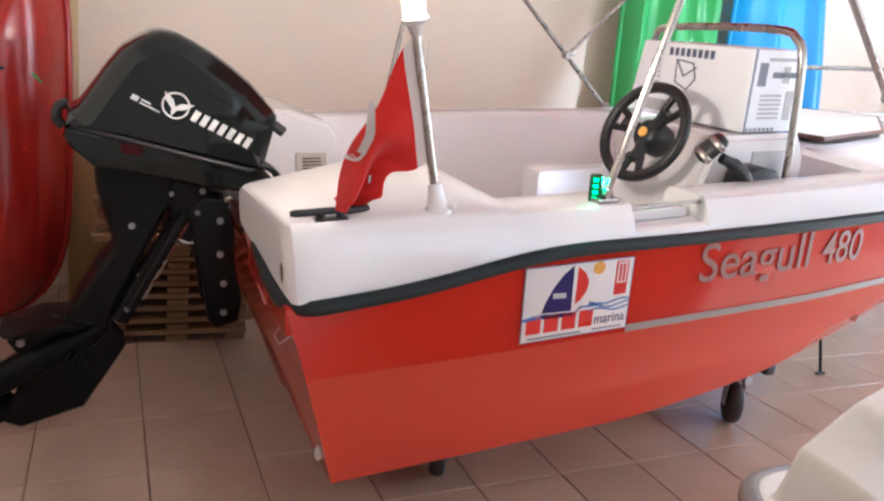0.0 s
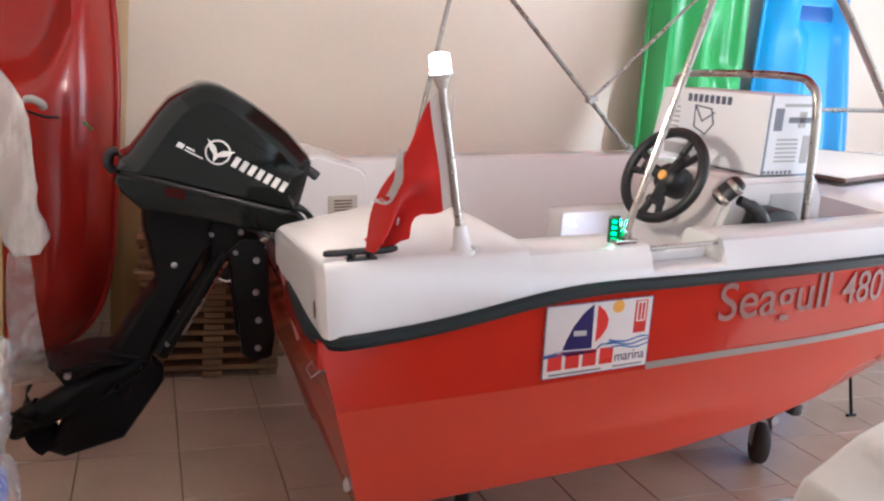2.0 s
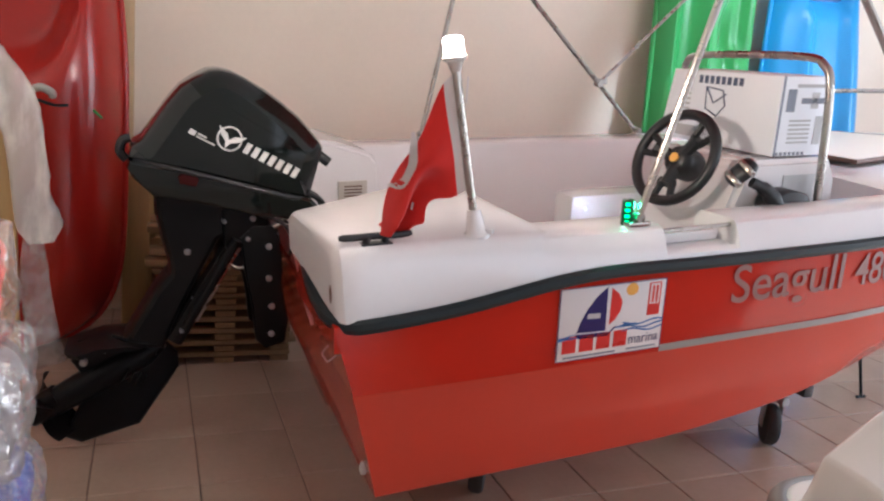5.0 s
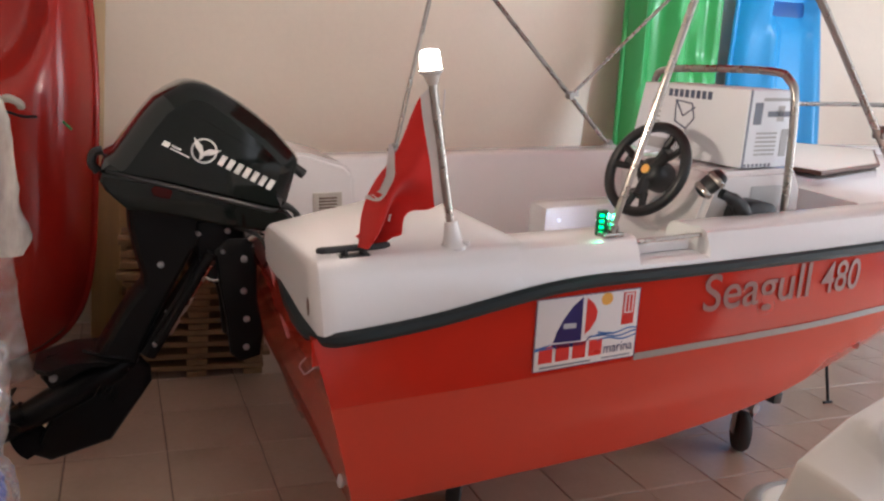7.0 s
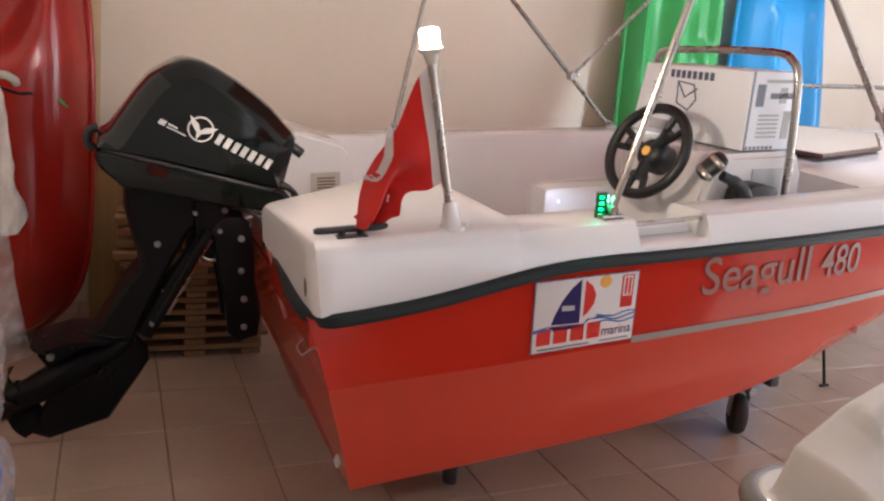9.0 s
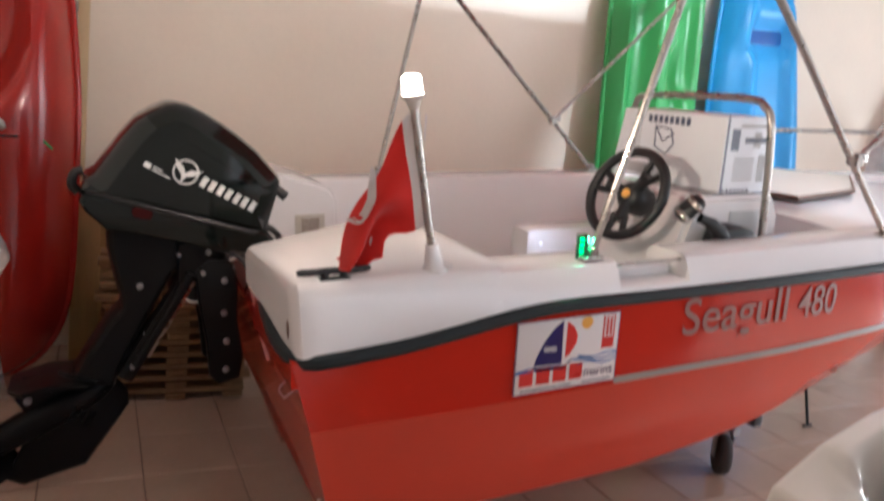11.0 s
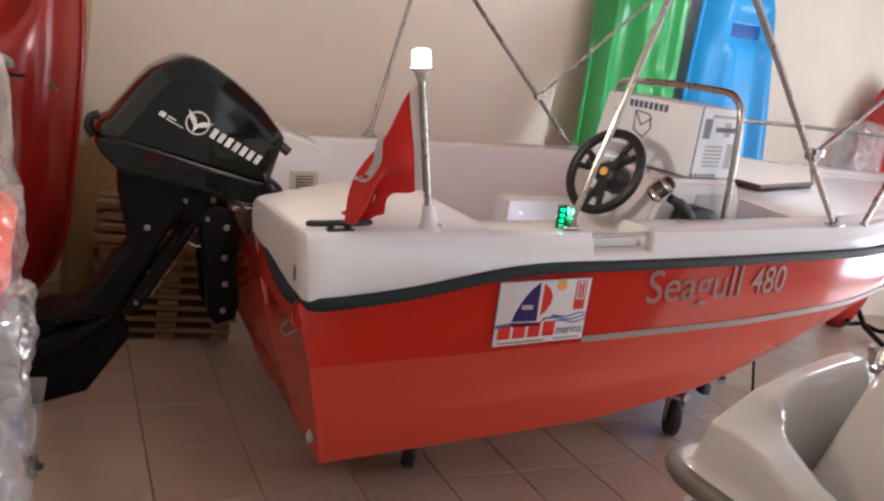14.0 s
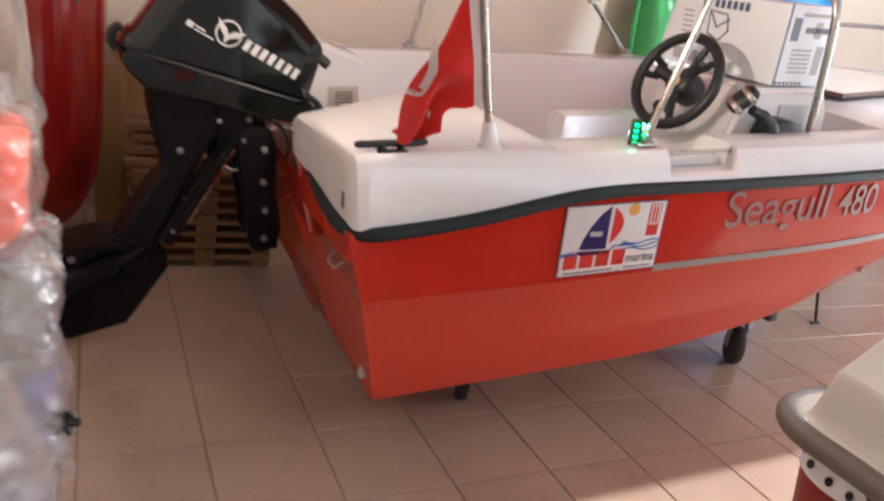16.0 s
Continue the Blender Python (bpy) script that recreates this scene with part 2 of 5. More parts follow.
def box(bm, c, size, bevel=0.0, turn=None, mat=0):
    m = Matrix.Translation(c) @ (turn.to_4x4() if turn is not None else Matrix.Identity(4)) @ Matrix.Diagonal((*size, 1))
    made = bmesh.ops.create_cube(bm, size=1, matrix=m)["verts"]
    faces = {f for v in made for f in v.link_faces}
    for f in faces:
        f.material_index = mat
    if bevel:
        edges = {e for v in made for e in v.link_edges}
        bmesh.ops.bevel(bm, geom=list(edges), offset=bevel, segments=2, affect="EDGES", profile=0.6)
    return bm


def smooth_path(points, n=6, closed=False):
    p = [Vector(q) for q in points]
    out = []
    count = len(p) if closed else len(p) - 1
    for i in range(count):
        a = p[i - 1] if closed or i > 0 else p[0] * 2 - p[1]
        b, c = p[i], p[(i + 1) % len(p)]
        d = p[(i + 2) % len(p)] if closed or i + 2 < len(p) else c * 2 - b
        for k in range(n):
            t = k / n
            out.append(0.5 * (2 * b + (c - a) * t + (2 * a - 5 * b + 4 * c - d) * t * t + (3 * b - a - 3 * c + d) * t ** 3))
    if not closed:
        out.append(p[-1])
    return out


def tube(bm, points, radius, sides=10, closed=False, caps=True, mat=0):
    p = [Vector(q) for q in points]
    n = len(p)
    rings, side = [], None
    for i, q in enumerate(p):
        a, b = (p[i - 1], p[(i + 1) % n]) if closed else (p[max(i - 1, 0)], p[min(i + 1, n - 1)])
        d = (b - a).normalized()
        if side is None:
            side = d.orthogonal().normalized()
        side = (side - d * side.dot(d)).normalized()
        up = d.cross(side)
        r = radius[i] if isinstance(radius, (list, tuple)) else radius
        rings.append([bm.verts.new(q + (side * math.cos(k * math.tau / sides) + up * math.sin(k * math.tau / sides)) * r) for k in range(sides)])
    for i in range(n if closed else n - 1):
        a, b = rings[i], rings[(i + 1) % n]
        for k in range(sides):
            bm.faces.new((a[k], a[(k + 1) % sides], b[(k + 1) % sides], b[k])).material_index = mat
    if caps and not closed:
        bm.faces.new(rings[0][::-1]).material_index = mat
        bm.faces.new(rings[-1]).material_index = mat
    return bm


def loft(bm, sections, closed=False, cap=False, mats=None):
    rows = [[bm.verts.new(q) for q in s] for s in sections]
    n = len(rows[0])
    for a, b in zip(rows, rows[1:]):
        for k in range(n if closed else n - 1):
            f = bm.faces.new((a[k], a[(k + 1) % n], b[(k + 1) % n], b[k]))
            if mats:
                f.material_index = mats[k]
    if cap:
        bm.faces.new(rows[0][::-1])
        bm.faces.new(rows[-1])
    return rows


def lathe(bm, profile, matrix, sides=20, mat=0):
    rows = []
    for r, z in profile:
        rows.append([bm.verts.new(matrix @ Vector((r * math.cos(k * math.tau / sides), r * math.sin(k * math.tau / sides), z))) for k in range(sides)])
    for a, b in zip(rows, rows[1:]):
        for k in range(sides):
            bm.faces.new((a[k], a[(k + 1) % sides], b[(k + 1) % sides], b[k])).material_index = mat
    bm.faces.new(rows[0][::-1]).material_index = mat
    bm.faces.new(rows[-1]).material_index = mat
    return bm


def pillow(bm, outline, width, y=0.0, levels=((1.0, 0.86), (0.86, 0.965), (0.55, 1.0)), mat=0):
    """A rounded body from a side outline of (x, z), that many metres across y."""
    cx = sum(q[0] for q in outline) / len(outline)
    cz = sum(q[1] for q in outline) / len(outline)
    steps = [(-a, s) for a, s in levels] + [(a, s) for a, s in reversed(levels)]
    sections = [[(cx + (x - cx) * s, y + a * width / 2, cz + (z - cz) * s) for x, z in outline] for a, s in steps]
    rows = loft(bm, sections, closed=True, cap=True)
    return rows


def plate(bm, outline, y0, y1, mat=0):
    loft(bm, [[(x, y0, z) for x, z in outline], [(x, y1, z) for x, z in outline]], closed=True, cap=True)
    return bm


def curve_of(x, table):
    xs, ys = [t[0] for t in table], [t[1] for t in table]
    return float(np.interp(x, xs, ys))


def soft_curve(x, table):
    """The same with soft corners."""
    return sum(curve_of(x + d, table) for d in (-0.1, -0.05, 0, 0.05, 0.1)) / 5


def smooth_step(a, b, x):
    t = min(max((x - a) / (b - a), 0), 1)
    return t * t * (3 - 2 * t)


def text_mesh(text, size, mat, name, parent, matrix, extrude=0.0006, sx=1.0, label="", shear=0.0, drape=None, bold=0.0):
    data = bpy.data.curves.new("text", "FONT")
    data.body, data.size, data.extrude, data.shear, data.offset = text, size, extrude, shear, bold
    tmp = new("text", data)
    me = bpy.data.meshes.new_from_object(tmp.evaluated_get(bpy.context.evaluated_depsgraph_get()))
    bpy.data.objects.remove(tmp)
    me.transform(matrix @ Matrix.Diagonal((sx, 1, 1, 1)))
    if drape:
        for v in me.vertices:
            v.co.y += drape(v.co.x, v.co.z) - matrix.translation.y
    me.materials.clear()
    me.materials.append(mat)
    ob = new(name, me)
    ob.parent = parent
    if label:
        ob["label"] = label
    return ob


# ---- the hall ----
WALL_Y, FRONT_Y, LEFT_X, RIGHT_X, TOP = 4.0, -1.9, -1.3, 8.0, 3.2


def wall(name, lo, hi, mat, label):
    bm = bmesh.new()
    box(bm, [(a + b) / 2 for a, b in zip(lo, hi)], [b - a for a, b in zip(lo, hi)])
    return tagged(mesh_object(name, bm, mat), label, "wall", kind="structure")


wall("wall_back", (LEFT_X, WALL_Y, 0), (RIGHT_X, WALL_Y + 0.2, TOP), PLASTER, "cream plastered back wall of the showroom")
wall("wall_side_1", (LEFT_X - 0.2, FRONT_Y, 0), (LEFT_X, WALL_Y + 0.2, TOP), PLASTER, "cream plastered side wall")
bm = bmesh.new()
for lo, hi in (((RIGHT_X, FRONT_Y, 0), (RIGHT_X + 0.2, -0.65, TOP)), ((RIGHT_X, 1.64, 0), (RIGHT_X + 0.2, WALL_Y + 0.2, TOP)), ((RIGHT_X, -0.65, 2.72), (RIGHT_X + 0.2, 1.64, TOP))):
    box(bm, [(a + b) / 2 for a, b in zip(lo, hi)], [b - a for a, b in zip(lo, hi)])
tagged(mesh_object("wall_side_2", bm, PLASTER_WHITE), "white plastered side wall with an open doorway", "wall", kind="structure")
# Wall out of view; its wide opening is added to admit the fill.
bm = bmesh.new()
for lo, hi in (((LEFT_X - 0.2, FRONT_Y - 0.2, 0), (1.25, FRONT_Y, TOP)), ((5.25, FRONT_Y - 0.2, 0), (RIGHT_X + 0.2, FRONT_Y, TOP)),
               ((1.25, FRONT_Y - 0.2, 2.62), (5.25, FRONT_Y, TOP))):
    box(bm, [(a + b) / 2 for a, b in zip(lo, hi)], [b - a for a, b in zip(lo, hi)])
tagged(mesh_object("wall_front", bm, PLASTER_WHITE), "unseen white front wall with an opening added for frontal light", "wall", kind="structure")
wall("ceiling", (LEFT_X - 0.2, FRONT_Y - 0.2, TOP), (RIGHT_X + 0.2, WALL_Y + 0.2, TOP + 0.15), PLASTER_WHITE, "plain white plastered ceiling")
bm = bmesh.new()
box(bm, (3, -8, -0.1), (60, 40, 0.1))
tagged(mesh_object("ground", bm, material("asphalt", (0.05, 0.05, 0.05), 0.9, bump=0.3)), "grey asphalt outside the open doorway", "ground", kind="structure")

# ---- the boat's frame: x forward from the stern, y to port, z up; it sits bow up on its trolley ----
BOAT = Matrix.Translation((0.59, 2.47, 0)) @ (Matrix.Rotation(radians(-5.6), 4, "Y") @ Matrix.Rotation(radians(1.75), 4, "X"))
HALF = [(0, 0.915), (0.5, 0.93), (1.6, 0.93), (2.4, 0.905), (2.9, 0.83), (3.4, 0.68), (3.9, 0.45), (4.3, 0.2), (4.5, 0.0)]
RUB = [(0, 0.785), (0.2, 0.795), (0.36, 0.810), (0.5, 0.832), (0.66, 0.856), (0.82, 0.867), (1.1, 0.862), (2.4, 0.862), (3.4, 0.90), (4.5, 0.97)]
KNUCKLE = [(0, 0.60), (1.8, 0.60), (2.5, 0.625), (3.2, 0.69), (4.0, 0.80), (4.5, 0.90)]
CHINE_Z = [(0, 0.23), (1.2, 0.222), (1.6, 0.245), (2.0, 0.29), (2.5, 0.375), (3.0, 0.475), (3.6, 0.62), (4.2, 0.79), (4.5, 0.88)]
CHINE_Y = [(0, 0.80), (1.2, 0.80), (1.8, 0.77), (2.4, 0.68), (3.0, 0.52), (3.6, 0.33), (4.2, 0.10), (4.5, 0.0)]
TOP_Z = 0.968
RAKE = 0.23


def rake(x, z):
    """The stern leans: low points of the first stations lie further forward."""
    return x + max(0.0, 1 - x / 0.8) * (0.08 + RAKE * (0.785 - z))


def both(points):
    return [(x, -y, z) for x, y, z in points] + [(x, y, z) for x, y, z in reversed(points)]


boat = thing("motor_boat", "red and white fibreglass motor boat on a trolley", "boat", BOAT)
STATIONS = [0, 0.05] + [0.1 * k for k in range(1, 42)] + [4.15, 4.2, 4.25, 4.3, 4.36, 4.42, 4.46, 4.5]


def hull_section(x):
    h, zr, zk = soft_curve(x, HALF), soft_curve(x, RUB), soft_curve(x, KNUCKLE)
    zc, yc = soft_curve(x, CHINE_Z), min(soft_curve(x, CHINE_Y), h)
    ztun = zc + 0.10 * max(0.0, 1 - x / 2.6)
    keel = zc - 0.06 * max(0.0, 1 - x / 2.2) - 0.03
    k = h - 0.012 - 0.12 * max(0, (x - 2.2) / 2.3) * h
    pts = [(h - 0.012, zr), (h - 0.012 - 0.3 * (h - 0.012 - k), (zr + zk) / 2), (k, zk + 0.004), (k - 0.008, zk - 0.004), ((k + yc) / 2 + 0.012, (zk + zc) / 2), (yc, zc), (yc - 0.03, zc - 0.012),
           (yc * 0.62, ztun), (yc * 0.4, ztun - 0.02), (yc * 0.12, keel)]
    return both([(rake(x, z), max(y, 0.0), z) for y, z in pts])


bm = bmesh.new()
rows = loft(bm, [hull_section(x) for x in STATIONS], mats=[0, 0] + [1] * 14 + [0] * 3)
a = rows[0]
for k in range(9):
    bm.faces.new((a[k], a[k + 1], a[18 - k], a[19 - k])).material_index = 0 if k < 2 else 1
part("hull", bm, [RED, RED_BOUNCE], boat, "glossy red hull, duller bottom tinted paler for floor bounce")

# rubbing strake round the sheer, thicker than the joint
bm = bmesh.new()
path = [(rake(x, soft_curve(x, RUB)), -soft_curve(x, HALF) - 0.004, soft_curve(x, RUB) + 0.002) for x in STATIONS[1:-1]]
corner = [(0.10, -0.45, 0.86), (0.085, -0.55, 0.845), (0.075, -0.72, 0.805), (0.085, -0.84, 0.787), (0.12, -0.905, 0.787)]
run = smooth_path(corner + path[1:], 3)
tube(bm, run, 0.019, 8)
tube(bm, [(x, -y, z) for x, y, z in run], 0.019, 8)
part("rubbing_strake", bm, GREY_RUB, boat, "dark grey rubber strake")


# the white deck moulding: outer skirt, gunwale top, inner side, cockpit sole
def deck_top(x, side=-1):
    for x0, x1 in ((1.005, 1.25),):
        if x0 <= x <= x1 and side < 0:
            return 0.90
    return TOP_Z + 0.03 * max(0, (x - 2.6) / 1.9)


def deck_section(x, side):
    h, zr, t = soft_curve(x, HALF), soft_curve(x, RUB), deck_top(x, side)
    w = min(0.20, h * 0.75)
    inner = max(h - w - 0.02, 0.0)
    sole = 0.40 if x < 2.9 else 0.40 + (x - 2.9) * 0.3
    out = [(h - 0.002, zr + 0.014), (h - 0.006, zr + 0.03), (h - 0.022, (zr + t) / 2 + 0.02), (h - 0.03, t - 0.022), (h - 0.037, t - 0.008), (h - 0.052, t),
           (h - w + 0.03, t - 0.002), (h - w + 0.012, t - 0.006), (h - w, t - 0.022), (inner - 0.03 if inner > 0.05 else inner, min(sole + 0.06, t - 0.03)), (max(inner - 0.06, 0), min(sole, t - 0.04)), (0.0, min(sole, t - 0.04))]
    return [(rake(x, z) if x < 0.8 else x, side * max(y, 0), z) for y, z in out]


DECK_STATIONS = sorted(set([x for x in STATIONS if x > 0.55] + [0.55, 0.57, 1.006, 1.03, 1.225, 1.249, 1.256]))
for side, tag in ((-1, "starboard"), (1, "port")):
    bm = bmesh.new()
    loft(bm, [deck_section(x, side) for x in DECK_STATIONS])
    part("deck_moulding", bm, WHITE, boat, "white moulded gunwale and cockpit side")

# starboard stern deck, flaring inward beside the motor well
bm = bmesh.new()
sections = []
for x, q in ((0.0, 0.0), (0.006, 0.45), (0.018, 0.75), (0.036, 0.94), (0.06, 1.0), (0.18, 1.0), (0.34, 1.0), (0.50, 1.0), (0.56, 1.0), (0.60, 1.0), (0.645, 0.5)):
    h, zr = soft_curve(x, HALF), soft_curve(x, RUB) + 0.012
    t = TOP_Z + 0.006
    o = h - 0.055 * (1 - q) ** 2
    inn = 0.46 - 0.62 * x
    d = 0.03 * (1 - q) ** 2
    pts = [(o, zr), (o - 0.004, zr + 0.02), (o - 0.02, t - 0.06 - d), (o - 0.03, t - 0.02 - d), (o - 0.042, t - 0.006 - d), (o - 0.06, t - d), (inn + 0.04, t - d), (inn + 0.012, t - 0.006 - d),
           (inn, t - 0.03), (inn, 0.86 - 0.26 * smooth_step(0.0, 0.06, x))]
    sections.append([(x + max(0.0, 1 - x / 0.8) * (0.086 - 0.030 * smooth_step(0.85, 0.45, y) + 0.02 * (0.9 - z)), -y, z) for y, z in pts])
rows = loft(bm, sections)
bm.faces.new(rows[0])
bm.faces.new(rows[-1][::-1])
part("stern_deck", bm, WHITE, boat, "white moulded stern deck corner")
bm = bmesh.new()
rim = [(-0.900, 0.790), (-0.84, 0.792), (-0.72, 0.808), (-0.55, 0.846), (-0.44, 0.862), (-0.43, 0.72), (-0.895, 0.72)]
loft(bm, [[(x, y, z) for y, z in rim] for x in (0.079, 0.100)], closed=True, cap=True)
part("transom_shoulder", bm, RED, boat, "glossy red transom shoulder under the strake")
# Small brown oval disc on the stern corner.
bm = bmesh.new()
lathe(bm, [(0.016, 0), (0.016, 0.002), (0.011, 0.003)], Matrix.Translation((0.0875, -0.835, 0.850)) @ Matrix.Rotation(radians(-90), 4, "Y") @ Matrix.Diagonal((1.5, 0.75, 1, 1)), 16)
part("drain_hole", bm, BROWN_EDGE, boat, "small dark oval mark in the stern corner")
bm = bmesh.new()
box(bm, (0.40, 0, 0.62), (0.36, 1.50, 0.05), 0.01)
box(bm, (0.19, 0.02, 0.72), (0.06, 0.90, 0.22), 0.012)
part("motor_well", bm, WHITE, boat, "white motor well and transom board")
bm = bmesh.new()
loft(bm, [[(0.549, -0.66, 0.9665), (0.538, -0.12, 0.9665)], [(0.551, -0.66, 0.9685), (0.540, -0.12, 0.9685)], [(0.569, -0.66, 0.9685), (0.558, -0.12, 0.9685)], [(0.571, -0.66, 0.9665), (0.560, -0.12, 0.9665)]])
part("deck_joint", bm, material("grey_sealant", (0.42, 0.38, 0.35), 0.5), boat, "pale grey deck joint")

# port stern locker with a louvred vent
bm = bmesh.new()
outline = [(0.14, 0.60), (0.14, 0.99), (0.20, 1.03), (0.385, 1.032), (0.565, 0.975), (0.60, 0.93), (0.615, 0.60)]
plate(bm, outline, 0.45, 0.90)
bmesh.ops.bevel(bm, geom=bm.edges[:], offset=0.02, segments=3, affect="EDGES")
locker = part("vent_locker", bm, WHITE, boat, "white locker with rounded corners")
bm = bmesh.new()
box(bm, (0.478, 0.446, 0.805), (0.125, 0.01, 0.115), 0.004)
vent = part("vent", bm, material("beige_plastic", (0.50, 0.46, 0.40), 0.5), locker, "off-white square louvred vent")
for k in range(6):
    bm = bmesh.new()
    box(bm, (0.478, 0.440, 0.772 + k * 0.0135), (0.075, 0.006, 0.005))
    part("vent_slot", bm, BROWN_EDGE, vent)

# seat box amidships and foredeck
bm = bmesh.new()
box(bm, (1.56, 0.19, 0.605), (0.44, 0.16, 0.44), 0.05)
part("seat_box", bm, WHITE, boat, "white moulded seat box")
bm = bmesh.new()
lathe(bm, [(0.007, 0), (0.007, 0.005)], Matrix.Translation((1.41, 0.108, 0.76)) @ Matrix.Rotation(radians(90), 4, "X"), 12)
part("courtesy_light", bm, material("courtesy_lens", (0.75, 0.82, 1.0), 0.3, emit=0.8), boat, "small lit white lens")
bm = bmesh.new()
fore = []
for x in (2.2, 2.5, 2.9, 3.3, 3.7, 4.1, 4.4):
    h = max(soft_curve(x, HALF) - 0.1, 0.01)
    fore.append([(x, -h, 0.945), (x, -h * 0.5, 0.962), (x, 0, 0.968), (x, h * 0.5, 0.962), (x, h, 0.945)])
loft(bm, fore)
loft(bm, [fore[0], [(2.17, y, 0.42) for _, y, _ in fore[0]]])
part("foredeck", bm, WHITE, boat, "white foredeck")
bm = bmesh.new()
outline = [(2.46, -0.30), (3.0, -0.18), (3.5, 0.2), (3.3, 0.55), (2.6, 0.55), (2.42, 0.1)]
rows = loft(bm, [[(x, y, z) for x, y in outline] for z in (0.985, 1.0)], closed=True, cap=True)
part("bow_cushion_board", bm, material("pale_laminate", (0.62, 0.55, 0.47), 0.5, vary=0.05, scale=6), boat, "off-white bow board with brown edging")
bm = bmesh.new()
tube(bm, [(x, y, 0.9915) for x, y in outline], 0.0105, 8, closed=True)
part("board_edging", bm, BROWN_EDGE, boat, "dark brown edging")

# hull graphics
bm = bmesh.new()
SKIN = 0.003


def skin_y(x, z):
    h, zr, zk = soft_curve(x, HALF), soft_curve(x, RUB), soft_curve(x, KNUCKLE)
    k = h - 0.012 - 0.12 * max(0, (x - 2.2) / 2.3) * h
    t = min(max((zr - z) / (zr - zk), 0), 1)
    return -((h - 0.012) + (k - h + 0.012) * (0.6 * t if t < 0.5 else 0.3 + (t - 0.5) * 1.4)) - SKIN


xs = [1.012 + 0.06 * k for k in range(56)]
loft(bm, [[(x, skin_y(x, soft_curve(x, KNUCKLE) + 0.006), soft_curve(x, KNUCKLE) + 0.004), (x, skin_y(x, soft_curve(x, KNUCKLE) + 0.022) - 0.0005, soft_curve(x, KNUCKLE) + 0.026)] for x in xs])
part("silver_stripe", bm, SILVER, boat, "silver vinyl stripe")
stand = Matrix(((1, 0, 0, 0), (0, 0, -1, 0), (0, 1, 0, 0), (0, 0, 0, 1)))
for word, x, size, sx in (("Seagull", 1.245, 0.165, 1.03), ("480", 1.755, 0.150, 0.85)):
    text_mesh(word, size, LETTER_GREY, "hull_lettering", boat, Matrix.Translation((x, -0.93, 0.724)) @ stand, sx=sx, label="silver model lettering on the red hull", extrude=0.0005, drape=lambda x, z: skin_y(x, z) - 0.0015 - 0.0035 * min(max((0.745 - z) / 0.05, 0), 1), bold=0.0008)

bm = bmesh.new()
box(bm, (0.840, -0.9235, 0.724), (0.338, 0.003, 0.208), 0.001)
sign = part("dealer_sticker", bm, STICKER, boat, "white rectangular dealer sticker with a sailing boat")


def on_sign(points, mat, name, lift=0.0006):
    b = bmesh.new()
    q = [(0.671 + 0.338 * u, 0.620 + 0.208 * v) for u, v in points]
    plate(b, q, -0.9251 - lift, -0.9249)
    part(name, b, mat, sign)


on_sign([(0.17, 0.38), (0.44, 0.36), (0.43, 0.97), (0.34, 0.86), (0.26, 0.70), (0.20, 0.52)], BLUE_PRINT, "navy_sail")
on_sign([(0.47, 0.95), (0.54, 0.86), (0.58, 0.74), (0.57, 0.62), (0.52, 0.50), (0.47, 0.44)], RED_PRINT, "red_sail")
on_sign([(0.15, 0.36), (0.48, 0.34), (0.52, 0.40), (0.55, 0.41), (0.46, 0.29), (0.20, 0.29)], BLUE_PRINT, "sail_hull")
on_sign([(0.26, 0.56), (0.38, 0.55), (0.38, 0.62), (0.26, 0.63)], PRINT_LIGHT, "sail_text_bar", 0.001)
on_sign([(0.665 + 0.058 * math.cos(k * 0.5236), 0.90 + 0.088 * math.sin(k * 0.5236)) for k in range(12)], ORANGE_PRINT, "printed_sun")
for k in range(3):
    w = [(0.60 + 0.39 * i / 10, 0.33 + 0.05 * k + 0.025 * math.sin(i * 0.7 + k)) for i in range(11)]
    on_sign([(u, v) for u, v in w] + [(u, v - 0.022) for u, v in reversed(w)], WAVE_BLUE, "printed_wave")
on_sign([(0.0, 0.33), (0.16, 0.37), (0.10, 0.33), (0.22, 0.31), (0.0, 0.29)], WAVE_BLUE, "printed_wave")
on_sign([(0.50, 0.38), (0.62, 0.42), (0.74, 0.42), (0.66, 0.38)], WAVE_BLUE, "printed_wave")
for k in range(4):
    u = 0.045 + 0.160 * k
    on_sign([(u, 0.11), (u + 0.128, 0.11), (u + 0.128, 0.34), (u, 0.34)], RED_PRINT, "brand_bar")
for b0, b1, c0, c1 in ((0, 1, 0, 0.009), (0, 1, 0.991, 1), (0, 0.006, 0.009, 0.991), (0.994, 1, 0.009, 0.991)):
    on_sign([(b0, c0), (b1, c0), (b1, c1), (b0, c1)], BLUE_PRINT, "printed_border")
on_sign([(0.06, 0.035), (0.55, 0.035), (0.55, 0.06), (0.06, 0.06)], PRINT, "address_bar")
on_sign([(0.66, 0.04), (0.95, 0.04), (0.95, 0.065), (0.66, 0.065)], PRINT, "address_bar")
on_sign([(0.83, 0.50), (0.95, 0.50), (0.95, 0.96), (0.83, 0.96)], RED_PRINT, "red_panel")
on_sign([(0.845, 0.66), (0.935, 0.66), (0.935, 0.945), (0.845, 0.945)], STICKER, "red_panel_inset", 0.001)
for k in range(2):
    on_sign([(0.862 + 0.036 * k, 0.68), (0.884 + 0.036 * k, 0.68), (0.884 + 0.036 * k, 0.92), (0.862 + 0.036 * k, 0.92)], RED_PRINT, "red_text_bar", 0.0014)
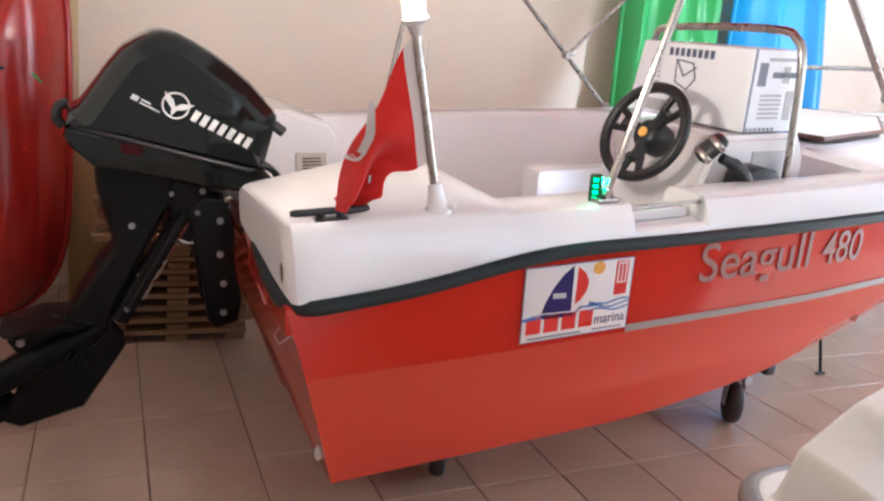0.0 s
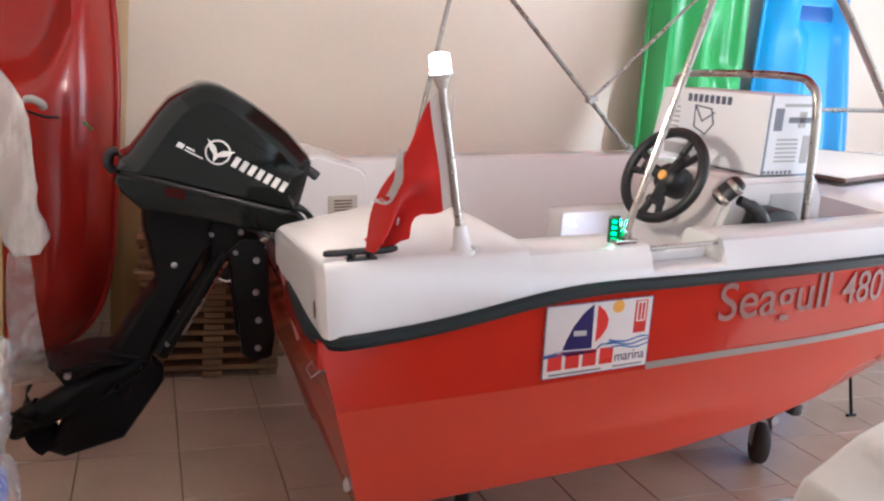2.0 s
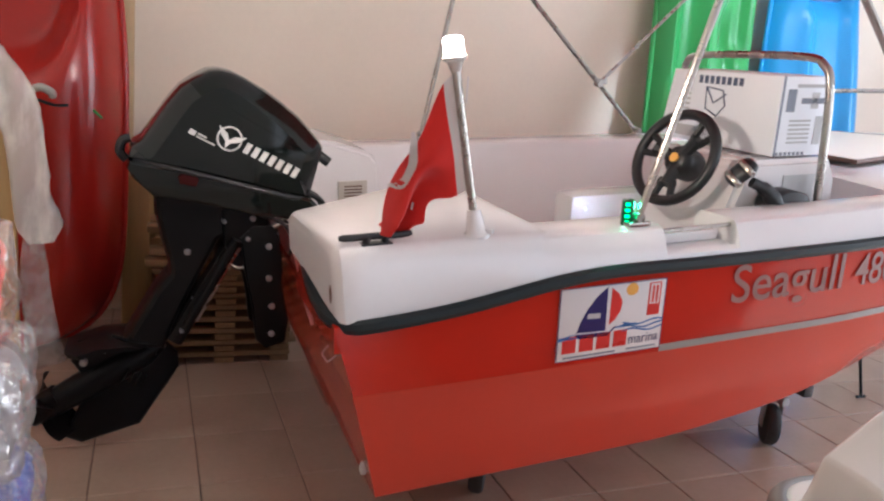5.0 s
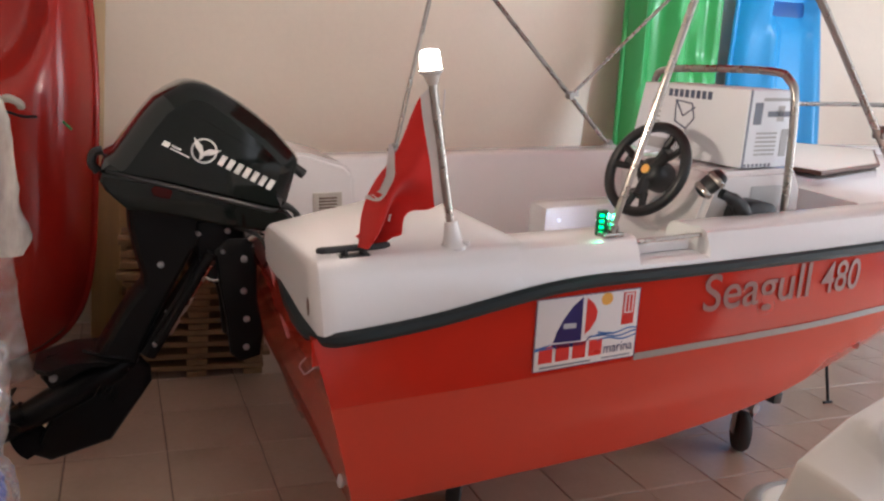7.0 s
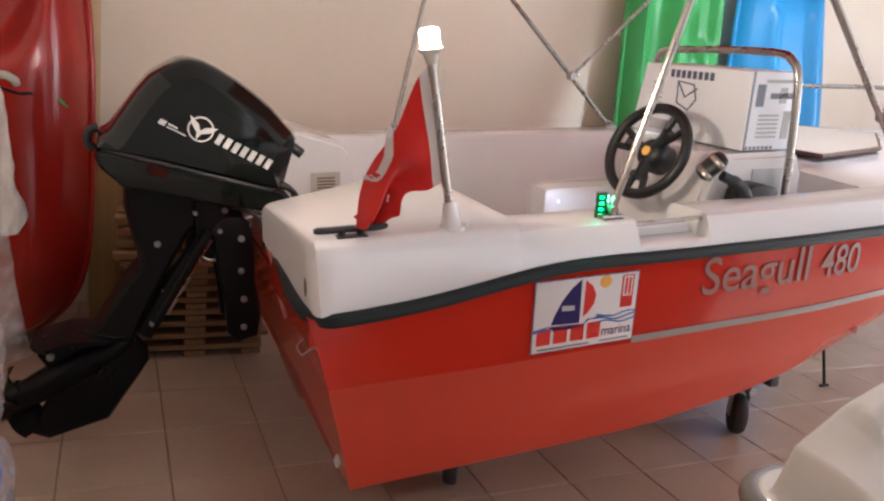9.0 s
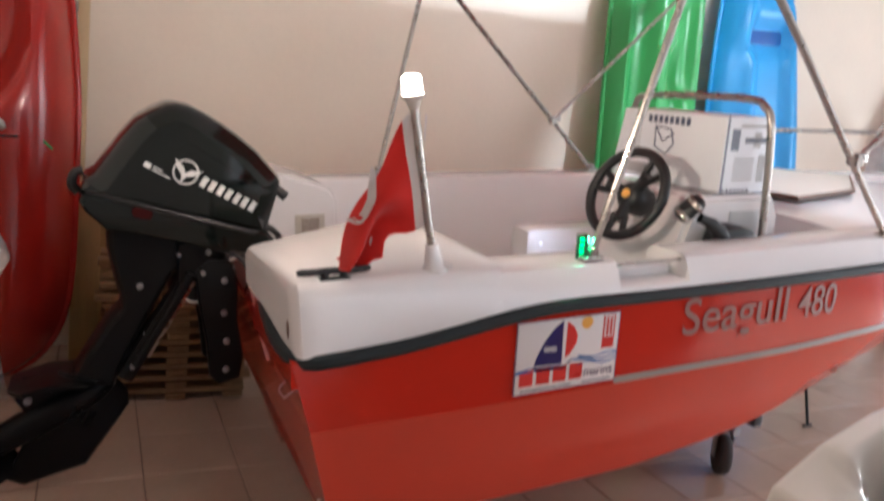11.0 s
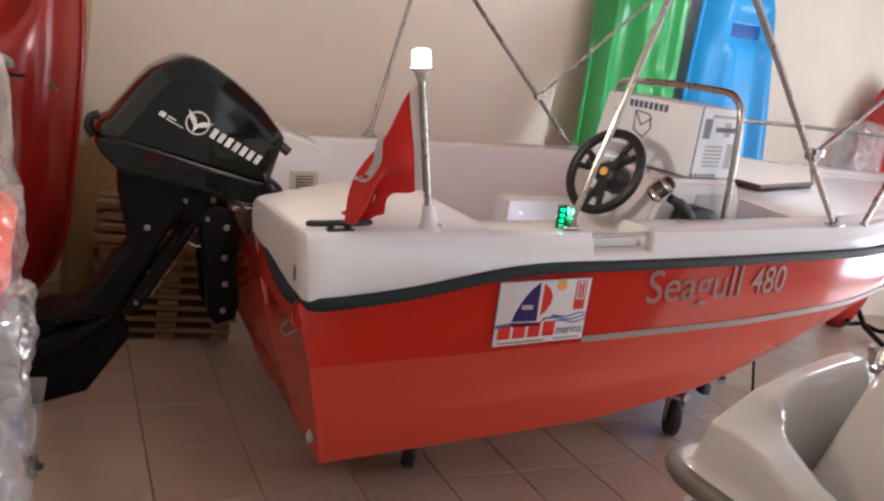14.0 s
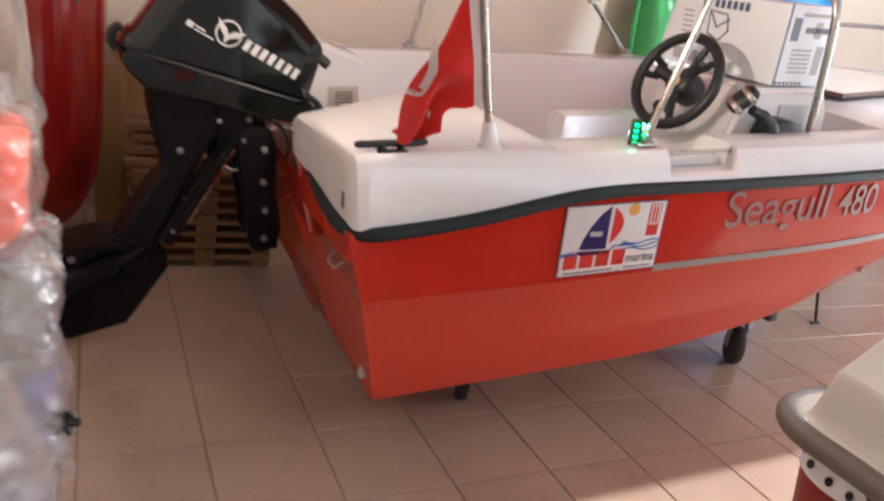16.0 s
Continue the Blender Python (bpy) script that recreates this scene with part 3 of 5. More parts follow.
text_mesh("marina", 0.043, BLUE_PRINT, "sticker_word", sign, Matrix.Translation((0.897, -0.9256, 0.6455)) @ stand, sx=0.86, extrude=0.0002)

# fittings that belong to the boat: cleat, notch bar, transom drain plug, tow eye
bm = bmesh.new()
tube(bm, smooth_path([(0.105, -0.85, 0.990), (0.14, -0.85, 0.989), (0.195, -0.85, 0.990), (0.25, -0.85, 0.989), (0.285, -0.85, 0.992)], 3), [0.006] + [0.009] * 11 + [0.006], 8)
for x in (0.172, 0.218):
    tube(bm, [(x, -0.85, 0.965), (x, -0.85, 0.99)], 0.010, 8)
box(bm, (0.195, -0.85, 0.970), (0.078, 0.034, 0.010), 0.004)
part("mooring_cleat", bm, BLACK, boat, "black horn cleat")
bm = bmesh.new()
tube(bm, [(0.99, -0.872, 0.946), (1.27, -0.872, 0.950)], 0.0065, 10)
part("notch_bar", bm, STEEL, boat, "polished steel bar across the boarding notch")
bm = bmesh.new()
box(bm, (1.128, -0.83, 0.917), (0.21, 0.05, 0.03), 0.008)
part("boarding_step", bm, WHITE, boat)
bm = bmesh.new()
lathe(bm, [(0.019, 0), (0.019, 0.008), (0.012, 0.012)], Matrix.Translation((0.192, -0.752, 0.297)) @ Matrix.Rotation(radians(-77), 4, "Y"), 16)
part("drain_plug", bm, LETTER, boat, "round white drain plug")
bm = bmesh.new()
tube(bm, smooth_path([(0.108, -0.80, 0.672), (0.085, -0.795, 0.655), (0.088, -0.765, 0.645), (0.085, -0.735, 0.652), (0.105, -0.728, 0.67)], 4), 0.0025, 8)
part("tow_eye", bm, GALV, boat)
bm = bmesh.new()
tube(bm, smooth_path([(2.405, 0.85, 0.965), (2.48, 0.845, 1.075), (2.56, 0.83, 1.17), (2.68, 0.80, 1.198), (3.0, 0.74, 1.205), (3.6, 0.50, 1.225), (4.2, 0.14, 1.23), (4.3, 0, 1.23), (4.2, -0.14, 1.23), (3.6, -0.50, 1.225), (3.0, -0.74, 1.205), (2.68, -0.80, 1.198), (2.56, -0.83, 1.17), (2.48, -0.845, 1.075), (2.405, -0.86, 0.965)], 6), 0.0125, 10)
part("bow_rail", bm, STEEL, boat, "polished steel bow rail")

# stern light pole
bm = bmesh.new()
POLE = [(0.457, -0.85, 0.975), (0.434, -0.85, 1.10), (0.386, -0.85, 1.385)]
tube(bm, POLE, 0.0105, 12)
pole = part("light_pole", bm, STEEL, boat, "leaning stainless steel pole")
bm = bmesh.new()
lathe(bm, [(0.034, 0), (0.034, 0.010), (0.026, 0.018), (0.021, 0.045), (0.0165, 0.075)], Matrix.Translation((0.459, -0.85, 0.966)) @ Matrix.Rotation(radians(-9), 4, "Y"), 20)
box(bm, (0.479, -0.868, 0.986), (0.030, 0.014, 0.014), 0.004, Matrix.Rotation(radians(-45), 3, "Z"))
part("pole_socket", bm, WHITE, pole, "white plastic pole socket with a locking tab")
bm = bmesh.new()
lathe(bm, [(0.012, -0.035), (0.02, -0.012), (0.029, -0.006), (0.030, -0.001), (0.029, 0.001), (0.001, 0.0015)], Matrix.Translation((0.383, -0.85, 1.405)) @ Matrix.Rotation(radians(-9), 4, "Y"), 16)
part("lamp_base", bm, PEARL, pole)
bm = bmesh.new()
lathe(bm, [(0.022, 0), (0.0235, 0.006), (0.0235, 0.036), (0.0215, 0.042), (0.014, 0.045), (0.006, 0.046)], Matrix.Translation((0.383, -0.85, 1.405)) @ Matrix.Rotation(radians(-9), 4, "Y"), 16)
part("lamp_lens", bm, BULB, pole, "lit all-round stern lamp").visible_shadow = False

# ---- console, hoop, wheel, throttle ----
bm = bmesh.new()
outline = [(1.40, 0.40), (1.43, 0.86), (1.50, 1.05), (1.55, 1.087), (1.88, 1.09), (1.92, 1.02), (1.96, 0.40)]
plate(bm, outline, -0.655, -0.24)
bmesh.ops.bevel(bm, geom=bm.edges[:], offset=0.018, segments=3, affect="EDGES")
console = part("steering_console", bm, WHITE, boat, "white moulded steering console")
bm = bmesh.new()
box(bm, (1.74, -0.657, 0.985), (0.14, 0.004, 0.10), 0.0015)
part("instruction_label", bm, PRINT_LIGHT, console, "pale grey instruction label")
for x, y, z in ((1.462, -0.36, 0.955), (1.462, -0.30, 0.955)):
    bm = bmesh.new()
    lathe(bm, [(0.020, 0), (0.020, 0.006), (0.016, 0.009)], Matrix.Translation((x, y, z)) @ Matrix.Rotation(radians(-69), 4, "Y"), 20)
    part("gauge", bm, BLACK, console)
bm = bmesh.new()
lathe(bm, [(0.004, 0), (0.004, 0.003)], Matrix.Translation((1.445, -0.36, 0.960)) @ Matrix.Rotation(radians(-69), 4, "Y"), 12)
part("blue_indicator", bm, BLUE_LED, console, "lit blue indicator")
bm = bmesh.new()
tube(bm, smooth_path([(1.775, -0.715, 0.93), (1.768, -0.712, 1.10), (1.752, -0.705, 1.33), (1.750, -0.67, 1.395), (1.752, -0.60, 1.417), (1.76, -0.35, 1.418), (1.77, -0.05, 1.405), (1.78, 0.02, 1.37), (1.79, 0.035, 1.30), (1.80, 0.04, 1.08)], 5), 0.0135, 12)
lathe(bm, [(0.03, 0), (0.03, 0.008), (0.017, 0.014)], Matrix.Translation((1.775, -0.715, 0.925)), 16)
part("console_hoop", bm, STEEL, boat, "polished steel grab hoop round the console")

# steering wheel, facing aft and up
WHEEL = Matrix.Translation((1.372, -0.462, 1.075)) @ Matrix.Rotation(radians(-66), 4, "Y") @ Matrix.Rotation(radians(8), 4, "X")
bm = bmesh.new()
tube(bm, [WHEEL @ Vector((0.156 * math.cos(k * math.tau / 40), 0.156 * math.sin(k * math.tau / 40), 0)) for k in range(40)], 0.0185, 12, closed=True)
wheel = part("steering_wheel", bm, BLACK, boat, "black four-spoke steering wheel")
for turn in (-35, 80, 188):
    bm = bmesh.new()
    a = radians(turn)
    tube(bm, [WHEEL @ Vector((r * math.cos(a), r * math.sin(a), z)) for r, z in ((0.02, -0.022), (0.06, -0.014), (0.098, -0.006))], [0.026, 0.022, 0.026], 8)
    for c in (a - radians(14), a + radians(14)):
        tube(bm, [WHEEL @ Vector((0.085 * math.cos(a + (c - a) * 0.9), 0.085 * math.sin(a + (c - a) * 0.9), -0.008)), WHEEL @ Vector((0.154 * math.cos(c), 0.154 * math.sin(c), 0))], 0.0125, 8)
    part("spoke", bm, BLACK, wheel)
bm = bmesh.new()
lathe(bm, [(0.055, -0.10), (0.06, -0.045), (0.052, -0.02), (0.045, -0.008), (0.03, 0.0)], WHEEL, 20)
part("hub", bm, BLACK, wheel)
bm = bmesh.new()
lathe(bm, [(0.017, 0.0), (0.017, 0.006)], WHEEL, 16)
part("hub_badge", bm, ORANGE_PRINT, wheel, "round yellow hub badge")

# throttle: box on the console's flank, bent arm, chromed grip
bm = bmesh.new()
outline = [(1.548, 0.945), (1.562, 0.985), (1.597, 1.000), (1.640, 1.002), (1.700, 0.988), (1.733, 0.945), (1.742, 0.905), (1.690, 0.885), (1.560, 0.885)]
pillow(bm, outline, 0.085, -0.70, levels=((1.0, 0.84), (0.90, 0.95), (0.6, 1.0)))
throttle = part("throttle_box", bm, BLACK, boat, "black remote control box", smooth=50)
bm = bmesh.new()
tube(bm, smooth_path([(1.575, -0.735, 0.915), (1.560, -0.742, 0.955), (1.535, -0.742, 0.992), (1.500, -0.738, 1.018), (1.462, -0.728, 1.036)], 4), [0.030] * 4 + [0.027] * 5 + [0.022] * 4 + [0.017] * 4, 12)
part("throttle_arm", bm, BLACK, throttle, "black bent control arm")
GRIP = Matrix.Translation((1.428, -0.715, 1.068)) @ Matrix.Rotation(radians(38), 4, "Y") @ Matrix.Rotation(radians(24), 4, "X")
bm = bmesh.new()
lathe(bm, [(0.012, -0.052), (0.024, -0.046), (0.030, -0.030), (0.031, 0.0), (0.029, 0.030), (0.022, 0.044), (0.010, 0.048)], GRIP @ Matrix.Diagonal((0.78, 1.25, 1, 1)), 20)
part("throttle_grip", bm, BLACK, throttle, "black throttle grip", smooth=50)
for z in (-0.034, 0.018):
    bm = bmesh.new()
    lathe(bm, [(0.0315, -0.008), (0.0335, -0.004), (0.0335, 0.006), (0.0315, 0.010)], GRIP @ Matrix.Translation((0, 0, z)) @ Matrix.Diagonal((0.78, 1.25, 1, 1)), 20)
    part("throttle_band", bm, STEEL, throttle, "chromed band")
bm = bmesh.new()
box(bm, (1.452, -0.722, 1.098), (0.026, 0.020, 0.018), 0.005, Matrix.Rotation(radians(38), 3, "Y"))
part("throttle_button", bm, RED_PRINT, throttle, "red throttle button")

# starboard navigation light
bm = bmesh.new()
box(bm, (0.912, -0.845, 1.002), (0.034, 0.034, 0.072), 0.007, Matrix.Rotation(radians(-35), 3, "Z"))
nav = part("navigation_light", bm, GLASS_GREEN, boat, "green starboard navigation light")
for k in range(4):
    bm = bmesh.new()
    box(bm, (0.912 - 0.0178 * math.sin(radians(35)), -0.845 - 0.0178 * math.cos(radians(35)), 0.977 + 0.0165 * k), (0.012, 0.003, 0.008), 0.001, Matrix.Rotation(radians(-35), 3, "Z"))
    part("led", bm, GREEN_LED, nav)

# ---- sun canopy: three bows, braces, red canvas ----
canopy = thing("sun_canopy", "red canvas sun canopy on stainless steel bows over the boat", "canopy", BOAT)


def splay(z):
    return 0.865 + 0.085 * (z - 0.965) / 0.98


def port_lift(y):
    return 0.06 * (y / 0.92 + 1) / 2


def bow(name, foot, top, r=0.0115):
    b = bmesh.new()
    fx, fz = foot
    tx, tz = top
    legs = []
    for side in (-1, 1):
        rise = tz + port_lift(0.92 * side) - fz
        legs.append([(fx + (tx - fx) * k, side * min(splay(fz + rise * k), 0.93), fz + rise * k) for k in (0, 0.3, 0.6, 0.9)])
    over = [(tx, y, tz + 0.03 - 0.015 * (abs(y) > 0.5) + port_lift(y)) for y in (-0.80, -0.4, 0.4, 0.80)]
    tube(b, smooth_path(legs[0] + over + legs[1][::-1], 4), r, 10)
    return part(name, b, STEEL, canopy)


bow("aft_bow", (2.215, 0.965), (0.995, 2.13))
bow("fore_bow", (1.945, 1.235), (3.02, 2.075), 0.0095)
for side in (-1, 1):
    bm = bmesh.new()
    tube(bm, [(0.93, side * splay(0.965), 0.975), (1.18, side * 0.93, 1.935)], 0.0105, 10)
    part("aft_strut", bm, STEEL, canopy)
    for x, z in ((0.93, 0.968), (2.215, 0.962)):
        y = side * splay(z)
        bm = bmesh.new()
        box(bm, (x, y, z + 0.006), (0.07, 0.04, 0.012), 0.004)
        tube(bm, [(x, y - 0.018, z + 0.024), (x, y + 0.018, z + 0.024)], 0.014, 10)
        part("deck_hinge", bm, STEEL, canopy)
    for x, z in ((1.945, 1.235), (1.18, 1.935)):
        y = side * min(splay(z), 0.93)
        bm = bmesh.new()
        tube(bm, [(x, y - 0.02, z), (x, y + 0.02, z)], 0.017, 10)
        box(bm, (x + 0.02, y, z + 0.012), (0.05, 0.03, 0.03), 0.006)
        part("clamp", bm, STEEL, canopy)
bm = bmesh.new()
sections = []
for i in range(15):
    x = 0.98 + 2.06 * i / 14
    z = 2.14 - 0.05 * (x - 0.98) / 2.06 - 0.02 * math.sin(math.pi * i / 14)
    row = []
    for k in range(17):
        y = -0.92 + 1.84 * k / 16
        drop = 0.05 * abs(y / 0.92) ** 6
        row.append((x + (0.03 if i == 0 else 0) * (abs(y) / 0.92) ** 4, y, z + 0.035 * (1 - (y / 0.92) ** 2) - drop + port_lift(y)))
    sections.append(row)
rows = loft(bm, sections)
made = bmesh.ops.solidify(bm, geom=bm.faces[:], thickness=0.004)
part("canvas", bm, CANVAS, canopy, "red canvas top")

# ---- carton on the console ----
carton = thing("cardboard_carton", "white printed cardboard carton standing upside down on the console", "box", BOAT)
bm = bmesh.new()
box(bm, (1.742, -0.365, 1.2255), (0.225, 0.53, 0.262), 0.003)
part("carton_body", bm, CARTON, carton)


bm = bmesh.new()
loft(bm, [[(x, -0.098, 1.352), (x + 0.004, -0.040, 1.098), (x + 0.004, -0.098, 1.098)] for x in (1.632, 1.636)], closed=True, cap=True)
part("carton_flap", bm, CARTON, carton, "white open side flap")


def on_carton_aft(u0, v0, u1, v1, mat, name):
    b = bmesh.new()
    box(b, (1.6288, -0.10 - 0.53 * (u0 + u1) / 2, 1.095 + 0.262 * (v0 + v1) / 2), (0.0012, 0.53 * abs(u1 - u0), 0.262 * abs(v1 - v0)))
    part(name, b, mat, carton)


def on_carton_side(u0, v0, u1, v1, mat, name):
    b = bmesh.new()
    box(b, (1.63 + 0.225 * (u0 + u1) / 2, -0.6308, 1.095 + 0.262 * (v0 + v1) / 2), (0.225 * abs(u1 - u0), 0.0012, 0.262 * abs(v1 - v0)))
    part(name, b, mat, carton)


for k in range(8):
    on_carton_aft(0.27 + 0.054 * k, 0.83, 0.27 + 0.054 * k + 0.036, 0.935, CARTON_NAVY, "brand_bar")
for k in range(9):
    on_carton_aft(0.28 + 0.022 * k, 0.04, 0.28 + 0.022 * k + 0.010, 0.20, PRINT, "hatch_bar")
bm = bmesh.new()
mark = [(-0.288, 1.300), (-0.372, 1.292), (-0.388, 1.240), (-0.350, 1.200), (-0.290, 1.222)]
tube(bm, [(1.6288, y, z) for y, z in mark], 0.0036, 4, closed=True)
tube(bm, [(1.6288, y, z) for y, z in ((-0.288, 1.300), (-0.330, 1.245), (-0.388, 1.280))], 0.0036, 4)
part("printed_mark", bm, CARTON_NAVY, carton)
for k in range(7):
    on_carton_aft(0.10, 0.30 + 0.07 * k, 0.20, 0.33 + 0.07 * k, PRINT_LIGHT, "printed_bar")
on_carton_aft(0.07, 0.06, 0.30, 0.22, PRINT_LIGHT, "printed_panel")
on_carton_side(0.02, 0.0, 0.06, 1.0, PRINT, "printed_edge")
on_carton_side(0.14, 0.56, 0.30, 0.84, PRINT, "printed_panel")
on_carton_side(0.42, 0.66, 0.95, 0.73, PRINT, "printed_tool")
on_carton_side(0.62, 0.60, 0.76, 0.80, PRINT_LIGHT, "printed_tool")
on_carton_side(0.30, 0.86, 0.95, 0.90, PRINT_LIGHT, "printed_bar")
for k in range(6):
    on_carton_side(0.24, 0.16 + 0.055 * k, 0.66, 0.185 + 0.055 * k, PRINT_LIGHT, "printed_bar")
on_carton_side(0.76, 0.14, 0.90, 0.50, PRINT_LIGHT, "printed_bottle")
for k in range(7):
    on_carton_side(0.06 + 0.085 * k, 0.01, 0.11 + 0.085 * k, 0.05, PRINT, "hazard_bar")

# ---- flag ----
flag = thing("red_flag", "red cloth flag with a white crescent hanging from the stern pole", "flag", BOAT)
TOPE = smooth_path([(0.375, 0, 1.372), (0.335, 0, 1.285), (0.292, 0, 1.185), (0.245, 0, 1.085), (0.205, 0, 0.992)], 8)
BOTE = smooth_path([(0.424, 0, 1.092), (0.375, 0, 1.068), (0.325, 0, 1.048), (0.298, 0, 1.015), (0.262, 0, 0.985)], 8)


def cloth(u, v):
    a = u * (len(TOPE) - 1)
    i = min(int(a), len(TOPE) - 2)
    f = a - i
    t, b = TOPE[i].lerp(TOPE[i + 1], f), BOTE[i].lerp(BOTE[i + 1], f)
    p = t.lerp(b, v)
    y = -0.85 + 0.05 * u * math.sin(v * 8.0 + u * 3.5) + 0.022 * math.sin(u * 11 + v * 4) * u + 0.03 * u
    return Vector((p.x + 0.008 * math.sin(v * 9 + u * 6) * u, y, p.z + 0.006 * math.sin(u * 13 + v * 3)))


bm = bmesh.new()
loft(bm, [[cloth(0.10 + 0.90 * i / 36, k / 20) for k in range(21)] for i in range(37)])
bmesh.ops.solidify(bm, geom=bm.faces[:], thickness=0.001)
part("cloth", bm, FLAG_RED, flag, "wrinkled red cloth")
bm = bmesh.new()
loft(bm, [[cloth(0.10 * i / 4, k / 12) + Vector((0.018 * (1 - i / 4), 0, 0.004 * (1 - i / 4))) for k in range(13)] for i in range(5)])
bmesh.ops.solidify(bm, geom=bm.faces[:], thickness=0.001)
part("hoist_band", bm, FLAG_WHITE, flag, "white hoist band")
bm = bmesh.new()


def on_cloth(x, z):
    """The cloth's point that shows at that place from the side."""
    u, v = min(((i / 60, k / 60) for i in range(6, 61) for k in range(31)), key=lambda q: (cloth(*q) - Vector((x, 0, z))).xz.length)
    return cloth(u, v) + Vector((0, -0.003, 0))


arc = [[(0.295, 1.232), (0.304, 1.205), (0.298, 1.163), (0.281, 1.122), (0.262, 1.097), (0.240, 1.096)],
       [(0.288, 1.231), (0.287, 1.205), (0.285, 1.168), (0.271, 1.130), (0.256, 1.108), (0.240, 1.104)]]
loft(bm, [[Vector((p.x, on_cloth(p.x, p.z).y, p.z)) for p in smooth_path([(x, 0, z) for x, z in side], 3)] for side in arc])
bmesh.ops.solidify(bm, geom=bm.faces[:], thickness=0.0008)
part("crescent", bm, FLAG_WHITE, flag, "white crescent")
bm = bmesh.new()
loft(bm, [[Vector((x, on_cloth(x, z).y, z)) for x, z in row] for row in (((0.291, 1.062), (0.288, 1.045)), ((0.297, 1.062), (0.293, 1.043)))])
bmesh.ops.solidify(bm, geom=bm.faces[:], thickness=0.0008)
part("star_tip", bm, FLAG_WHITE, flag, "tip of a white star in a fold")
bm = bmesh.new()
tube(bm, smooth_path([(0.415, -0.86, 1.36), (0.41, -0.865, 1.30)], 2), 0.002, 6)
part("tie", bm, FLAG_WHITE, flag)

# ---- outboard motor, tilted up ----
motor = thing("outboard_motor", "black outboard motor with white markings tilted up on the stern", "outboard motor", BOAT)


def inset(outline, d, front=1.0, seam=False):
    """The outline drawn in by d, and by front times d towards the bow; a seam along the bottom stays."""
    out, n = [], len(outline)
    for i in range(n):
        p, q, r = (Vector(outline[(i + k) % n]) for k in (-1, 0, 1))
        e, f = (q - p).normalized(), (r - q).normalized()
        m = (Vector((-e.y, e.x)) + Vector((-f.y, f.x))).normalized()
        grow = 1 + (front - 1) * smooth_step(-0.02, 0.12, q.x)
        if seam and q.y < 1.082 - 0.279 * (q.x + 0.352) + 0.012:
            grow = 0.12
        out.append(tuple(q + m * d * grow / max(m.dot(Vector((-e.y, e.x))), 0.6)))
    return out


def faceted(bm, outline, steps, seam=False):
    """A body with flat sides and chamfers: (half width, inset, front) from the flank inwards."""
    levels = [(-y, d, f) for y, d, f in steps] + [(y, d, f) for y, d, f in reversed(steps)]
    loft(bm, [[(x, y, z) for x, z in inset(outline, d, f, seam)] for y, d, f in levels], closed=True, cap=True)


COWL = [(-0.076, 1.337), (-0.105, 1.334), (-0.150, 1.312), (-0.192, 1.285), (-0.233, 1.238), (-0.275, 1.182), (-0.316, 1.127), (-0.345, 1.112), (-0.352, 1.080), (-0.20, 1.045), (0.0, 0.985), (0.165, 0.936),
        (0.196, 0.945), (0.222, 1.030), (0.238, 1.088), (0.226, 1.112), (0.160, 1.190), (0.105, 1.238), (0.055, 1.276), (0.0, 1.310), (-0.040, 1.330)]
bm = bmesh.new()
faceted(bm, COWL, ((0.1545, 0.052, 1.25), (0.1500, 0.044, 1.25), (0.134, 0.022, 1.25), (0.112, 0.006, 1.2), (0.085, 0.0, 1.0)), seam=True)
top = part("cowl", bm, GLOSS_BLACK, motor, "glossy black engine cowl", smooth=24)
bm = bmesh.new()
lower = [(-0.352, 1.078), (-0.362, 1.052), (-0.346, 1.018), (-0.292, 0.960), (-0.20, 0.942), (-0.10, 0.915), (0.0, 0.885), (0.12, 0.862), (0.20, 0.842), (0.232, 0.850), (0.205, 0.905), (0.180, 0.934), (0.0, 0.983), (-0.20, 1.043)]
faceted(bm, lower, ((0.160, 0.012, 1.0), (0.154, 0.004, 1.0), (0.13, 0.0, 1.0)))
part("lower_cowl", bm, GLOSS_BLACK, motor, smooth=28)
bm = bmesh.new()
tube(bm, smooth_path([(-0.345, -0.03, 1.125), (-0.368, -0.03, 1.118), (-0.378, -0.03, 1.085), (-0.362, -0.03, 1.06)], 3), 0.014, 8)
part("cowl_latch", bm, BLACK, motor)
bm = bmesh.new()
mid = [(-0.293, 0.985), (-0.296, 0.89), (-0.283, 0.80), (-0.268, 0.725), (-0.270, 0.690), (-0.315, 0.640), (-0.368, 0.560), (-0.425, 0.472), (-0.420, 0.445), (-0.30, 0.425), (-0.272, 0.495), (-0.215, 0.600), (-0.155, 0.705), (-0.105, 0.79), (0.02, 0.86), (0.06, 0.92), (-0.1, 0.97)]
faceted(bm, mid, ((0.080, 0.020, 1.0), (0.070, 0.008, 1.0), (0.045, 0.0, 1.0)))
part("midsection", bm, SATIN_BLACK, motor, "black cast mid section", smooth=28)
bm = bmesh.new()
gear = [(-0.565, 0.468), (-0.47, 0.475), (-0.38, 0.465), (-0.295, 0.43), (-0.262, 0.385), (-0.262, 0.335), (-0.30, 0.28), (-0.352, 0.21), (-0.405, 0.137), (-0.48, 0.121), (-0.59, 0.098), (-0.637, 0.128), (-0.61, 0.185), (-0.583, 0.237), (-0.555, 0.275), (-0.56, 0.34), (-0.59, 0.40)]
pillow(bm, gear, 0.034, levels=((1.0, 0.93), (0.6, 0.98), (0.3, 1.0)))
